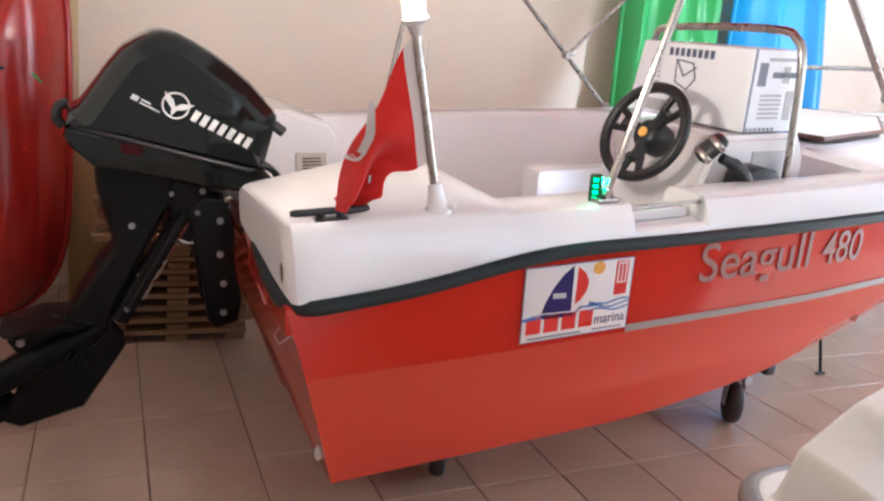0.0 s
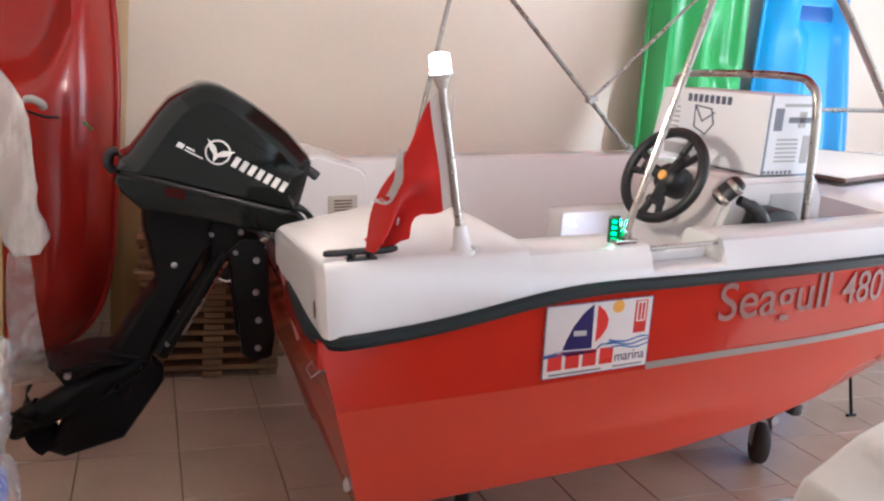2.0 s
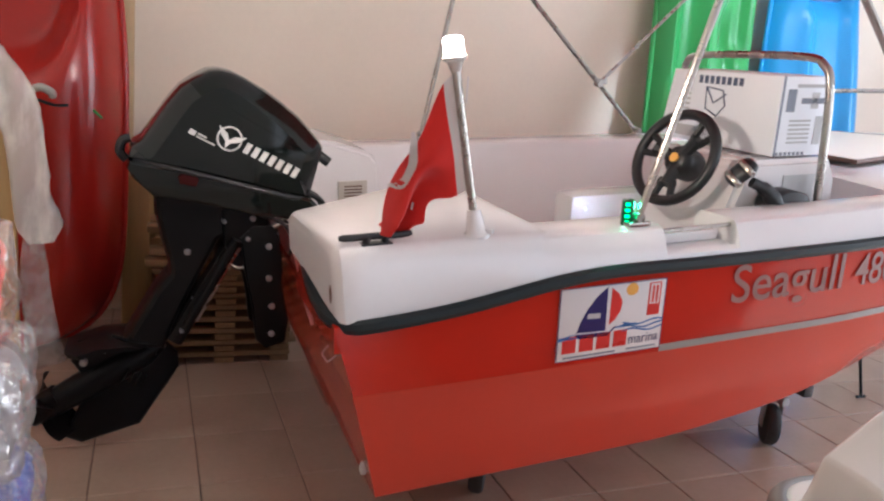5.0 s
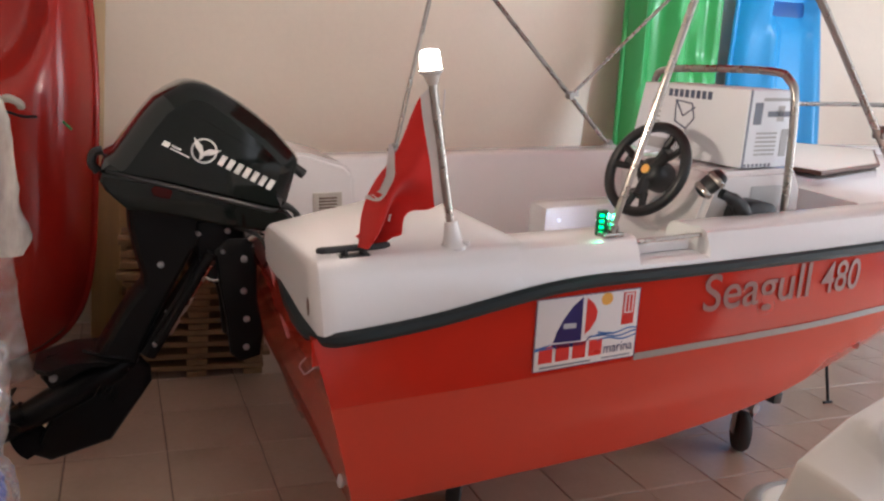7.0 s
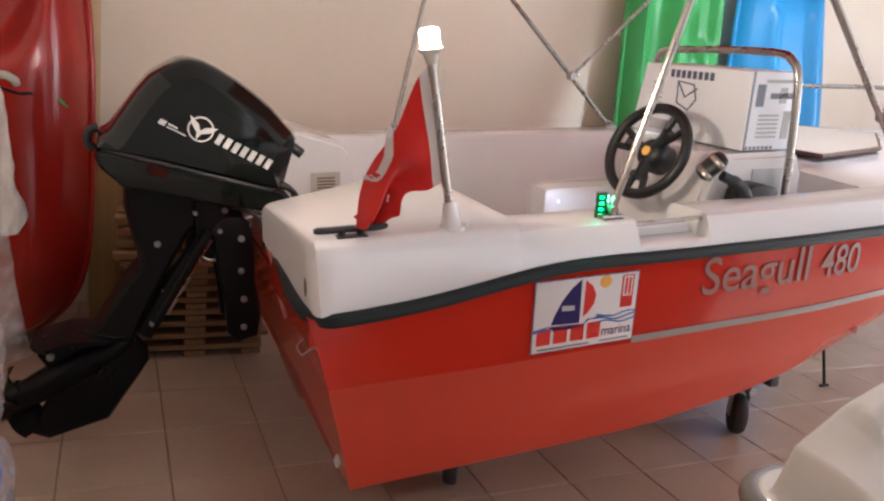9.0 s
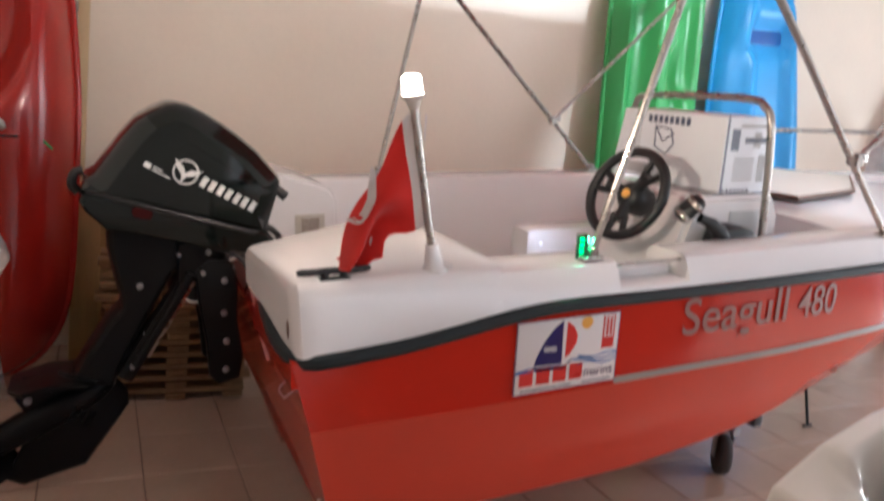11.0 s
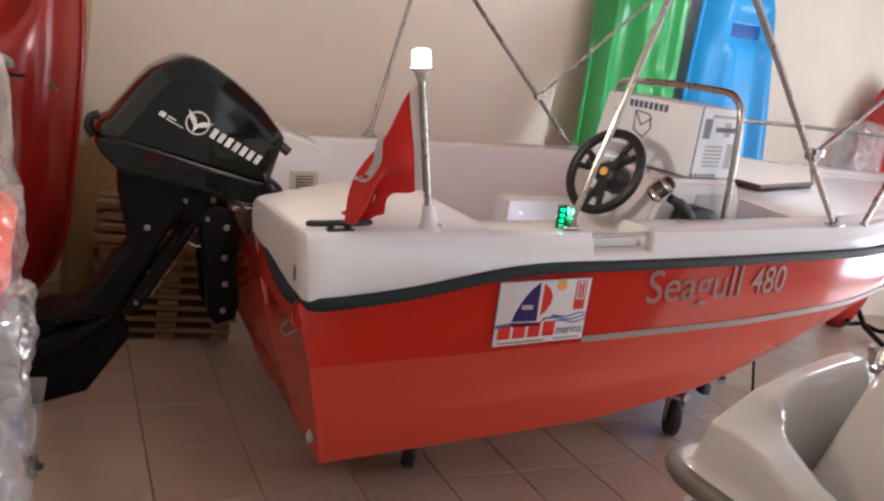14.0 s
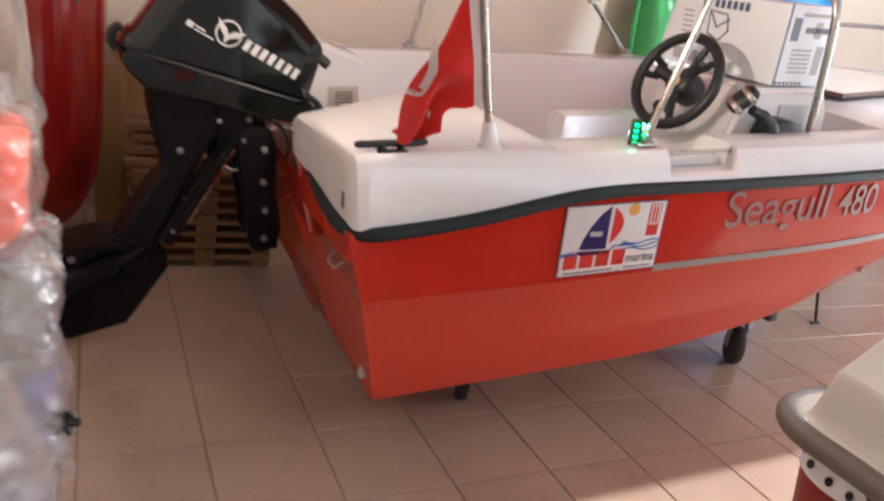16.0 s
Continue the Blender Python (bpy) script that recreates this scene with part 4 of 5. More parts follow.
tube(bm, [Vector((-0.30, 0, 0.43)), Vector((-0.36, 0, 0.40)), Vector((-0.45, 0, 0.36)), Vector((-0.57, 0, 0.30)), Vector((-0.66, 0, 0.255))], [0.02, 0.042, 0.052, 0.050, 0.044], 14)
gearcase = part("gearcase", bm, SATIN_BLACK, motor, "black gearcase with skeg")
bm = bmesh.new()
cav = [(-0.60, 0.455), (-0.50, 0.478), (-0.38, 0.472), (-0.33, 0.455), (-0.36, 0.445), (-0.50, 0.455), (-0.59, 0.435)]
pillow(bm, cav, 0.21, levels=((1.0, 0.7), (0.6, 1.0)))
part("cavitation_plate", bm, SATIN_BLACK, motor)
AX = Vector((-0.85, 0, -0.52)).normalized()
PROP = Matrix.Translation((-0.655, 0, 0.268)) @ AX.to_track_quat("Z", "Y").to_matrix().to_4x4()
bm = bmesh.new()
lathe(bm, [(0.045, -0.02), (0.047, 0.03), (0.04, 0.09), (0.034, 0.10)], PROP, 16)
prop = part("propeller", bm, SATIN_BLACK, motor, "black propeller")
for k in range(3):
    a = k * math.tau / 3 + 0.5
    bm = bmesh.new()
    rows = []
    for i in range(7):
        r = 0.042 + 0.082 * i / 6
        half = 0.62 * math.sin(math.pi * (0.28 + 0.62 * i / 6))
        row = []
        for j in range(7):
            f = j / 6 - 0.5
            b = a + half * 2 * f + 0.25 * i / 6
            row.append(PROP @ Vector((r * math.cos(b), r * math.sin(b), 0.035 + 0.075 * f - 0.01 * i / 6)))
        rows.append(row)
    loft(bm, rows)
    bmesh.ops.solidify(bm, geom=bm.faces[:], thickness=0.004)
    part("blade", bm, SATIN_BLACK, prop)
# swivel and clamp bracket
for y in (-0.10, 0.10):
    bm = bmesh.new()
    leg = [(-0.045, 0.80), (0.0, 0.84), (0.075, 0.835), (0.088, 0.76), (0.085, 0.62), (0.10, 0.50), (0.085, 0.42), (0.02, 0.405), (-0.012, 0.44), (-0.018, 0.56), (-0.035, 0.68)]
    pillow(bm, leg, 0.035, y, levels=((1.0, 0.9), (0.6, 1.0)))
    bracket = part("clamp_bracket", bm, SATIN_BLACK, motor)
    for x, z in ((0.045, 0.77), (0.04, 0.66), (0.045, 0.56), (0.04, 0.46)):
        bm = bmesh.new()
        lathe(bm, [(0.011, 0), (0.011, 0.006), (0.006, 0.009)], Matrix.Translation((x, y - 0.018, z)) @ Matrix.Rotation(radians(90), 4, "X"), 10)
        part("bolt", bm, GALV, bracket)
bm = bmesh.new()
tube(bm, [(-0.03, -0.07, 0.83), (-0.27, -0.06, 0.455)], 0.030, 10)
tube(bm, [(0.0, 0.06, 0.80), (-0.27, 0.05, 0.455)], 0.030, 10)
box(bm, (-0.02, 0, 0.83), (0.15, 0.21, 0.14), 0.02)
box(bm, (-0.055, 0, 0.74), (0.11, 0.19, 0.10), 0.02, Matrix.Rotation(radians(28), 3, "Y"))
part("swivel_bracket", bm, SATIN_BLACK, motor)
bm = bmesh.new()
tube(bm, [(-0.05, -0.10, 0.77), (-0.20, -0.095, 0.53)], 0.010, 8)
part("tilt_ram", bm, STEEL, motor, "bright steel tilt rod")
bm = bmesh.new()
box(bm, (-0.085, -0.105, 0.735), (0.028, 0.006, 0.040), 0.003, Matrix.Rotation(radians(28), 3, "Y"))
part("rating_plate", bm, GALV, motor)
for x, y, z, r in ((-0.208, -0.079, 0.762, 0.011), (-0.235, -0.066, 0.505, 0.009), (-0.20, -0.074, 0.60, 0.008), (0.0, -0.106, 0.865, 0.010), (0.055, -0.106, 0.872, 0.012), (-0.09, -0.10, 0.86, 0.008)):
    bm = bmesh.new()
    lathe(bm, [(r, -0.02), (r, 0.004), (r * 0.6, 0.008)], Matrix.Translation((x, y, z)) @ Matrix.Rotation(radians(90), 4, "X"), 12)
    part("bolt", bm, GALV, motor)
bm = bmesh.new()
box(bm, (-0.475, -0.04, 0.445), (0.035, 0.006, 0.03), 0.003, Matrix.Rotation(radians(-20), 3, "Y"))
part("anode", bm, GALV, motor, "grey sacrificial anode")
bm = bmesh.new()
tube(bm, smooth_path([(0.17, -0.07, 1.085), (0.215, -0.075, 1.068), (0.258, -0.08, 1.035)], 3), [0.012] * 4 + [0.017] * 3, 10)
part("shift_lever", bm, BLACK, motor)
for k in range(2):
    bm = bmesh.new()
    tube(bm, smooth_path([(0.10, -0.10 + 0.05 * k, 0.93), (0.17, -0.11 + 0.05 * k, 0.94), (0.22, -0.10 + 0.05 * k, 0.915), (0.25, -0.06 + 0.05 * k, 0.86), (0.30, 0.0, 0.70)], 5), 0.010, 8)
    part("control_cable", bm, BLACK, motor)
bm = bmesh.new()
tube(bm, smooth_path([(-0.10, -0.09, 0.73), (-0.05, -0.10, 0.70), (0.0, -0.09, 0.72)], 4), 0.007, 8)
part("tilt_handle", bm, STEEL, motor)
bm = bmesh.new()
tube(bm, [(-0.34, -0.140, 1.076), (-0.20, -0.166, 1.040), (0.0, -0.168, 0.978), (0.13, -0.160, 0.938), (0.185, -0.13, 0.925)], [0.006, 0.008, 0.008, 0.008, 0.005], 8)
part("cowl_seal", bm, BLACK, motor, "black seal round the cowl")
# Small dark red patch low on the starboard flank.
bm = bmesh.new()
plate(bm, [(-0.215, 1.002), (-0.172, 0.990), (-0.160, 1.008), (-0.168, 1.026), (-0.205, 1.036), (-0.222, 1.022)], -0.1625, -0.150)
part("red_reflector", bm, material("dark_red_patch", (0.03, 0.002, 0.002), 0.25, spec=0.15), motor, "small dark red patch")
for x, z, r, turn in ((0.081, 0.845, 0.012, 70), (0.100, 0.868, 0.009, 40), (0.120, 0.842, 0.010, 95)):
    bm = bmesh.new()
    lathe(bm, [(r * 0.8, -0.022), (r, -0.018), (r, 0.018), (r * 0.6, 0.024)], Matrix.Translation((x, -0.125, z)) @ Matrix.Rotation(radians(turn), 4, "Y"), 12)
    part("tilt_lock_pin", bm, STEEL, motor, "bright steel pin")
# joints and ribs on the leg
for a, b, w in (((-0.455, 0.492), (-0.295, 0.445), 0.078),):
    bm = bmesh.new()
    tube(bm, [(a[0], -w * 0.7, a[1]), (a[0] * 0.75 + b[0] * 0.25, -w, a[1] * 0.75 + b[1] * 0.25), (a[0] * 0.25 + b[0] * 0.75, -w, a[1] * 0.25 + b[1] * 0.75), (b[0], -w * 0.7, b[1])], 0.006, 8)
    part("casting_rib", bm, SATIN_BLACK, motor)
bm = bmesh.new()
tube(bm, smooth_path([(0.02, -0.12, 0.88), (0.09, -0.14, 0.85), (0.12, -0.13, 0.78), (0.10, -0.11, 0.70)], 4), 0.006, 8)
part("fuel_hose", bm, BLACK, motor)
bm = bmesh.new()
tube(bm, [(-0.055, -0.118, 0.80), (-0.235, -0.112, 0.51)], 0.016, 10)
part("tilt_cylinder", bm, SATIN_BLACK, motor)
for k in range(4):
    bm = bmesh.new()
    box(bm, (-0.43 + 0.018 * k, -0.046, 0.345 - 0.010 * k), (0.006, 0.006, 0.05), 0.002, Matrix.Rotation(radians(28), 3, "Y"))
    part("intake_slot", bm, GLOSS_BLACK, gearcase)
for x, y, z, r in ((-0.55, -0.045, 0.405, 0.012), (-0.335, -0.024, 0.40, 0.007), (-0.37, -0.065, 0.475, 0.007), (-0.155, -0.110, 0.645, 0.009), (-0.225, -0.105, 0.53, 0.010), (-0.245, -0.10, 0.50, 0.008), (0.03, -0.108, 0.80, 0.012), (-0.02, -0.118, 0.80, 0.008), (0.075, -0.108, 0.81, 0.007)):
    bm = bmesh.new()
    lathe(bm, [(r, -0.012), (r, 0.003), (r * 0.6, 0.007)], Matrix.Translation((x, y, z)) @ Matrix.Rotation(radians(90), 4, "X"), 10)
    part("bolt", bm, GALV, motor)
# markings on the starboard side of the cowl
DOWN = Vector((0.229, 0, -0.129)).normalized()
UPV = Vector((0.129, 0, 0.229)).normalized()


def cowl_mark(points, name, mat=LETTER, y=-0.1565):
    b = bmesh.new()
    base = Vector((-0.063, y, 1.132))
    q = [base + DOWN * u + UPV * v for u, v in points]
    loft(b, [q, [p + Vector((0, 0.004, 0)) for p in q]], closed=True, cap=True)
    part(name, b, mat, top, "white vinyl marking")


for k in range(7):
    u = 0.050 + 0.0275 * k
    cowl_mark([(u + 0.001, -0.019), (u + 0.018, -0.019), (u + 0.021, 0.015), (u + 0.004, 0.015)], "brand_bar")
ringo = [(0.036 * math.cos(k * math.tau / 24), 0.036 * math.sin(k * math.tau / 24)) for k in range(25)]
bm = bmesh.new()
base = Vector((-0.063, -0.1565, 1.132))
tube(bm, [base + DOWN * u + UPV * v for u, v in ringo[:-1]], 0.003, 6, closed=True)
part("emblem_ring", bm, LETTER, top)
cowl_mark([(-0.045, 0.025), (-0.012, 0.012), (0.0, -0.004), (0.012, 0.012), (0.045, 0.025), (0.028, 0.0), (0.008, -0.012), (0.0, -0.034), (-0.008, -0.012), (-0.028, 0.0)], "emblem_wings")
cowl_mark([(-0.115, -0.040), (-0.095, -0.040), (-0.093, -0.024), (-0.113, -0.024)], "type_bar")
cowl_mark([(-0.088, -0.040), (-0.030, -0.040), (-0.030, -0.036), (-0.088, -0.036)], "type_bar")
cowl_mark([(-0.088, -0.031), (-0.060, -0.031), (-0.060, -0.026), (-0.088, -0.026)], "type_bar")

# ---- trolley under the boat ----
trolley = thing("boat_trolley", "low steel boat trolley with black castor wheels", "trolley")
bm = bmesh.new()
for y in (2.05, 2.85):
    tube(bm, [(1.0, y, 0.265), (2.9, y, 0.31)], 0.02, 8)
tube(bm, [(2.66, 1.98, 0.215), (2.66, 2.95, 0.215)], 0.022, 8)
tube(bm, [(1.25, 1.95, 0.20), (1.25, 2.95, 0.20)], 0.022, 8)
for x, z in ((1.25, 0.225), (2.66, 0.24)):
    for y in (2.05, 2.85):
        box(bm, (x, y, z + 0.02), (0.05, 0.05, 0.09))
for x, y, z in ((1.25, 2.2, 0.245), (1.25, 2.8, 0.245), (2.66, 2.2, 0.30), (2.66, 2.8, 0.30), (2.45, 2.15, 0.30), (2.45, 2.85, 0.30)):
    box(bm, (x, y, z), (0.08, 0.10, 0.16))
part("frame", bm, GALV, trolley)
for x, y in ((2.66, 2.035), (1.25, 1.965), (2.66, 2.90), (1.25, 2.90)):
    bm = bmesh.new()
    lathe(bm, [(0.055, -0.02), (0.08, -0.024), (0.088, -0.012), (0.088, 0.012), (0.08, 0.024), (0.055, 0.02)], Matrix.Translation((x, y, 0.09)) @ Matrix.Rotation(radians(57), 4, "Z") @ Matrix.Rotation(radians(90), 4, "X"), 24)
    w = part("castor_wheel", bm, RUBBER, trolley, "black rubber castor wheel")
    bm = bmesh.new()
    turn = Matrix.Rotation(radians(57), 3, "Z")
    for d in (-0.034, 0.034):
        box(bm, Vector((x, y, 0.14)) + turn @ Vector((0.01, d, 0)), (0.05, 0.006, 0.13), 0.002, turn)
    box(bm, (x, y, 0.205), (0.07, 0.08, 0.012), 0.002, turn)
    part("fork", bm, GALV, w)
bm = bmesh.new()
box(bm, (2.80, 2.02, 0.245), (0.05, 0.05, 0.05), 0.006)
part("end_cap", bm, BLACK, trolley)

prop_stand = thing("bow_support", "thin dark steel support under the bow", "stand")
for a, dx in (((3.635, 2.335), -0.008), ((3.68, 2.60), 0.008)):
    bm = bmesh.new()
    tube(bm, [(a[0], a[1], 0.012), (3.66 + dx, 2.46, 0.40), (3.66 + dx, 2.46, 0.62)], 0.008, 8)
    tube(bm, [(a[0] - 0.03, a[1], 0.008), (a[0] + 0.03, a[1], 0.008)], 0.008, 6)
    part("leg", bm, SATIN_BLACK, prop_stand)

# ---- added lamp, never in view: a small panel head, turned to the wall ----
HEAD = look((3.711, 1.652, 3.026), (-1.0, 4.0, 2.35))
fit_lamp = thing("added_lamp", "unseen panel lamp added to cast the canopy's wall shadow", "lamp")
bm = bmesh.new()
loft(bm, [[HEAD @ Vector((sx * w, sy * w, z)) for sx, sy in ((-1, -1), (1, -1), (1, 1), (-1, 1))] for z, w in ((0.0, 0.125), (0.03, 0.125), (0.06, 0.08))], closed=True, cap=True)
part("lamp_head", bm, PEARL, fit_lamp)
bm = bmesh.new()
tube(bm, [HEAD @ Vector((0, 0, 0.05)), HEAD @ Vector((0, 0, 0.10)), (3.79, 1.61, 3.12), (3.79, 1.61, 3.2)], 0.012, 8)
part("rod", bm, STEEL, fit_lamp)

# ---- kayaks against the back wall ----


def kayak(name, label, mat, length, width, wells, matrix, thick=0.20, blunt=3.2, extra=(), taper=0.0, oval=False):
    ob = thing(name, label, "kayak", matrix, group="kayaks against the wall")
    b = bmesh.new()
    front, back = [], []
    for i in range(57):
        s = i / 56
        w = max(width / 2 * max(1 - abs(2 * s - 1) ** blunt, 0.0) ** 0.5 * (1 - taper * smooth_step(0.45, 1.0, s)), 0.02)
        rowf, rowb = [], []
        for k in range(33):
            t = -1 + 2 * k / 32
            y = -thick * (1 - abs(t) ** 5) * (0.55 + 0.45 * min(1, 8 * s * (1 - s)))
            for s0, s1, t0, t1, depth in wells:
                if oval:
                    q = (abs((s - (s0 + s1) / 2) / (s1 - s0) * 2) ** 2.6 + abs((t - (t0 + t1) / 2) / (t1 - t0) * 2) ** 2.6) ** (1 / 2.6)
                    y += depth * (1 - smooth_step(0.74, 1.08, q))
                    continue
                e = 0.035
                y += depth * smooth_step(s0 - e, s0 + e, s) * (1 - smooth_step(s1 - e, s1 + e, s)) * smooth_step(t0 - 0.12, t0 + 0.12, t) * (1 - smooth_step(t1 - 0.12, t1 + 0.12, t))
            rowf.append((t * w, y, s * length))
            rowb.append((t * w, 0.06 * (1 - t * t), s * length))
        front.append(rowf)
        back.append(rowb)
    loft(b, front)
    loft(b, back)
    bmesh.ops.remove_doubles(b, verts=b.verts[:], dist=0.0005)
    part("shell", b, mat, ob, smooth=60)
    b = bmesh.new()
    edge = [(x, -0.01, z) for x, _, z in [r[0] for r in front]] + [(x, -0.01, z) for x, _, z in [r[-1] for r in reversed(front)]]
    tube(b, edge, 0.016, 8, closed=True)
    part("rim", b, mat, ob, smooth=60)
    for s0, s1, t0, t1, y, m in extra:
        b = bmesh.new()
        box(b, ((t0 + t1) / 2 * width / 2, y, (s0 + s1) / 2 * length), ((t1 - t0) * width / 2, 0.03, (s1 - s0) * length), 0.012)
        part("hatch", b, m, ob)
    return ob


def lean(x, y, z, back, side):
    return Matrix.Translation((x, y, z)) @ Matrix.Rotation(radians(-back), 4, "X") @ Matrix.Rotation(radians(side), 4, "Y")


kayak("kayak", "green plastic sit-on-top kayak standing upright against the wall", GREEN, 2.78, 0.75,
      [(0.52, 0.83, -0.72, -0.36, 0.10), (0.62, 0.86, 0.18, 0.62, 0.10), (0.18, 0.72, -0.16, 0.34, 0.07), (0.10, 0.5, -0.7, -0.3, 0.05), (0.10, 0.55, 0.42, 0.8, 0.05)],
      lean(3.475, 3.66, 0.0, 5, -0.8), blunt=14)
kayak("kayak", "bright blue plastic sit-on-top kayak standing upright against the wall", BLUE, 2.80, 0.90,
      [(0.765, 0.832, -0.50, 0.54, 0.12), (0.25, 0.76, -0.36, 0.40, 0.06), (0.865, 0.93, -0.5, 0.5, 0.03), (0.3, 0.78, -0.85, -0.55, 0.04)],
      lean(4.57, 3.66, 0.0, 5, -5.5), blunt=8, extra=((0.770, 0.828, -0.40, 0.44, -0.085, BLUE_DARK),), taper=0.28)
red_kayak = kayak("kayak", "glossy dark red plastic kayak standing upright beside the motor", KAYAK_RED, 2.5, 0.84,
      [(0.475, 0.93, -0.80, 0.62, 0.215), (0.04, 0.30, -0.5, 0.4, 0.05)],
      lean(-0.33, 3.52, 0.0, 4, 0), thick=0.26, blunt=7, taper=0.26, oval=True)
kayak("kayak", "red plastic kayak wrapped in clear film far along the wall", KAYAK_RED, 2.2, 0.62,
      [(0.4, 0.8, -0.5, 0.5, 0.1)], lean(6.35, 3.66, 0.0, 5, 3))
bm = bmesh.new()
tube(bm, smooth_path([(-0.225, 3.265, 1.165), (-0.20, 3.245, 1.17), (-0.17, 3.25, 1.155), (-0.165, 3.265, 1.14)], 3), 0.016, 8)
handle = part("carrying_toggle", bm, FOAM_WRAP, red_kayak, "small pale carrying toggle")
handle.matrix_parent_inverse = red_kayak.matrix_world.inverted()
bm = bmesh.new()
tube(bm, smooth_path([(-0.22, 3.262, 1.12), (-0.16, 3.255, 1.105), (-0.11, 3.258, 1.108)], 3), 0.006, 6)
part("cord", bm, GREY_RUB, handle, "thin grey cord")
bm = bmesh.new()
tube(bm, smooth_path([(-0.024, 3.335, 1.092), (-0.010, 3.328, 1.078), (0.006, 3.338, 1.062)], 3), 0.005, 6)
tag = part("cord_end", bm, GREEN, red_kayak, "short bright green cord end")
tag.matrix_parent_inverse = red_kayak.matrix_world.inverted()

# ---- boards ----
# Brown sheet put behind the pallets to darken the shaded lower wall.
bm = bmesh.new()
box(bm, (0.44, 0, 0.47), (0.58, 0.016, 0.94), 0.003)
ob = tagged(mesh_object("plywood_sheet", bm, WOOD_YELLOW), "brown sheet added behind the pallets for the wall's shade", "board")
ob.matrix_world = Matrix.Translation((0, 3.775, 0.0)) @ Matrix.Rotation(radians(-3), 4, "X")
bm = bmesh.new()
box(bm, (0.135, 0, 0.39), (0.12, 0.02, 0.78), 0.004)
ob = tagged(mesh_object("wooden_board", bm, WOOD_YELLOW), "short brown wooden board leaning on the wall", "board")
ob.matrix_world = Matrix.Translation((0, 3.755, 0.0)) @ Matrix.Rotation(radians(-3), 4, "X")
bm = bmesh.new()
box(bm, (0.095, 0, 1.2), (0.05, 0.03, 2.4), 0.004)
ob = tagged(mesh_object("wooden_board", bm, material("cream_board", (0.66, 0.50, 0.28), 0.6, vary=0.12, scale=4, bump=0.1)), "narrow cream upright wooden board leaning on the wall", "board")
ob.matrix_world = Matrix.Translation((0, 3.80, 0.0)) @ Matrix.Rotation(radians(-3.5), 4, "X")
bm = bmesh.new()
box(bm, (0, 0, 0.011), (0.62, 0.095, 0.022), 0.003)
PLANK = mesh_object("plank", bm, WOOD)
stack = thing("pallet_stack", "stack of rough wooden pallets on the floor by the wall", "pallet")
rng = random.Random(4)
first = True
for layer in range(8):
    for k in range(3):
        for kind in ("long", "block"):
            o = PLANK if first else new("plank", PLANK.data)
            first = False
            o.parent = stack
            if kind == "long":
                o.matrix_basis = pose(0.52 + rng.uniform(-0.02, 0.02), 3.23 + 0.22 * k, 0.034 + 0.056 * layer, 0, 0, rng.uniform(-1, 1))
            else:
                o.matrix_basis = pose(0.27 + 0.25 * k, 3.45, 0.006 + 0.056 * layer, 0, 0, 90) @ Matrix.Diagonal((0.9, 0.9, 1.15, 1))
for layer in range(4):
    o = new("plank", PLANK.data)
    o.parent = stack
    o.matrix_basis = pose(0.33 + rng.uniform(-0.02, 0.02), 3.23 + 0.03 * layer, 0.455 + 0.044 * layer, 0, 0, rng.uniform(-3, 3)) @ Matrix.Diagonal((0.42, 0.9, 1.3, 1))
    o = new("plank", PLANK.data)
    o.parent = stack
    o.matrix_basis = pose(0.33, 3.45, 0.455 + 0.044 * layer, 0, 0, rng.uniform(-3, 3)) @ Matrix.Diagonal((0.42, 1.2, 1.55, 1))

# ---- the second, white and red boat beside the camera ----
pedal = thing("pedal_boat", "off-white and red moulded pleasure boat with a grey rim", "boat", Matrix.Translation((0, -0.023, 0)))
PX0, PY1 = 1.075, 0.765


def deck_height(x, y):
    u, v = x - PX0, PY1 - y
    q = 0.10 - math.hypot(max(0.10 - u, 0), max(0.10 - v, 0)) if u < 0.10 and v < 0.10 else min(u, v)
    lip = 0.776 + 0.010 * smooth_step(0, 0.012, q)
    outer = curve_of(y, [(0.30, 0.81), (0.40, 0.82), (0.49, 0.836), (0.575, 0.866), (0.62, 0.872)])
    inner = curve_of(y, [(0.30, 0.835), (0.40, 0.845), (0.49, 0.86), (0.58, 0.885), (0.68, 0.935)])
    inner_x = curve_of(y, [(0.30, 1.13), (0.49, 1.155), (0.58, 1.183), (0.68, 1.20)])
    crest = curve_of(x, [(1.10, 0.87), (1.20, 0.935), (1.30, 0.975), (1.40, 1.0), (1.455, 1.010), (1.48, 0.985), (1.52, 0.985), (1.56, 1.015), (1.9, 1.05)])
    if x < inner_x:
        top = outer + (inner - outer) * max(x - 1.108, 0) / (inner_x - 1.108)
    else:
        top = inner + max(crest - inner, 0) * (1 - smooth_step(0.115, 0.175, v))
    drop = smooth_step(-0.008, 0.07, x - inner_x) * smooth_step(0.115, 0.185, v)
    z = top - drop * (top - 0.74)
    hump = 0.74 + 0.295 * smooth_step(1.215, 1.315, x) ** 0.7 * (1 - smooth_step(0.535, 0.60, y)) ** 0.7
    hump += 0.02 * math.sin(min(max((x - 1.25) / 0.5, 0), 1) * math.pi)
    if x > inner_x and y < 0.60:
        z = max(z, hump)
    well = smooth_step(1.78, 1.90, x) * (1 - smooth_step(2.42, 2.55, x)) * smooth_step(-0.30, -0.20, y) * (1 - smooth_step(0.40, 0.50, y))
    z -= 0.26 * well
    ends = smooth_step(0.02, 0.07, 1.9 - u) * smooth_step(0.02, 0.07, 1.3 - v)
    return lip + (z - lip) * smooth_step(0.018, 0.036, u) * smooth_step(0.058, 0.078, v) * ends


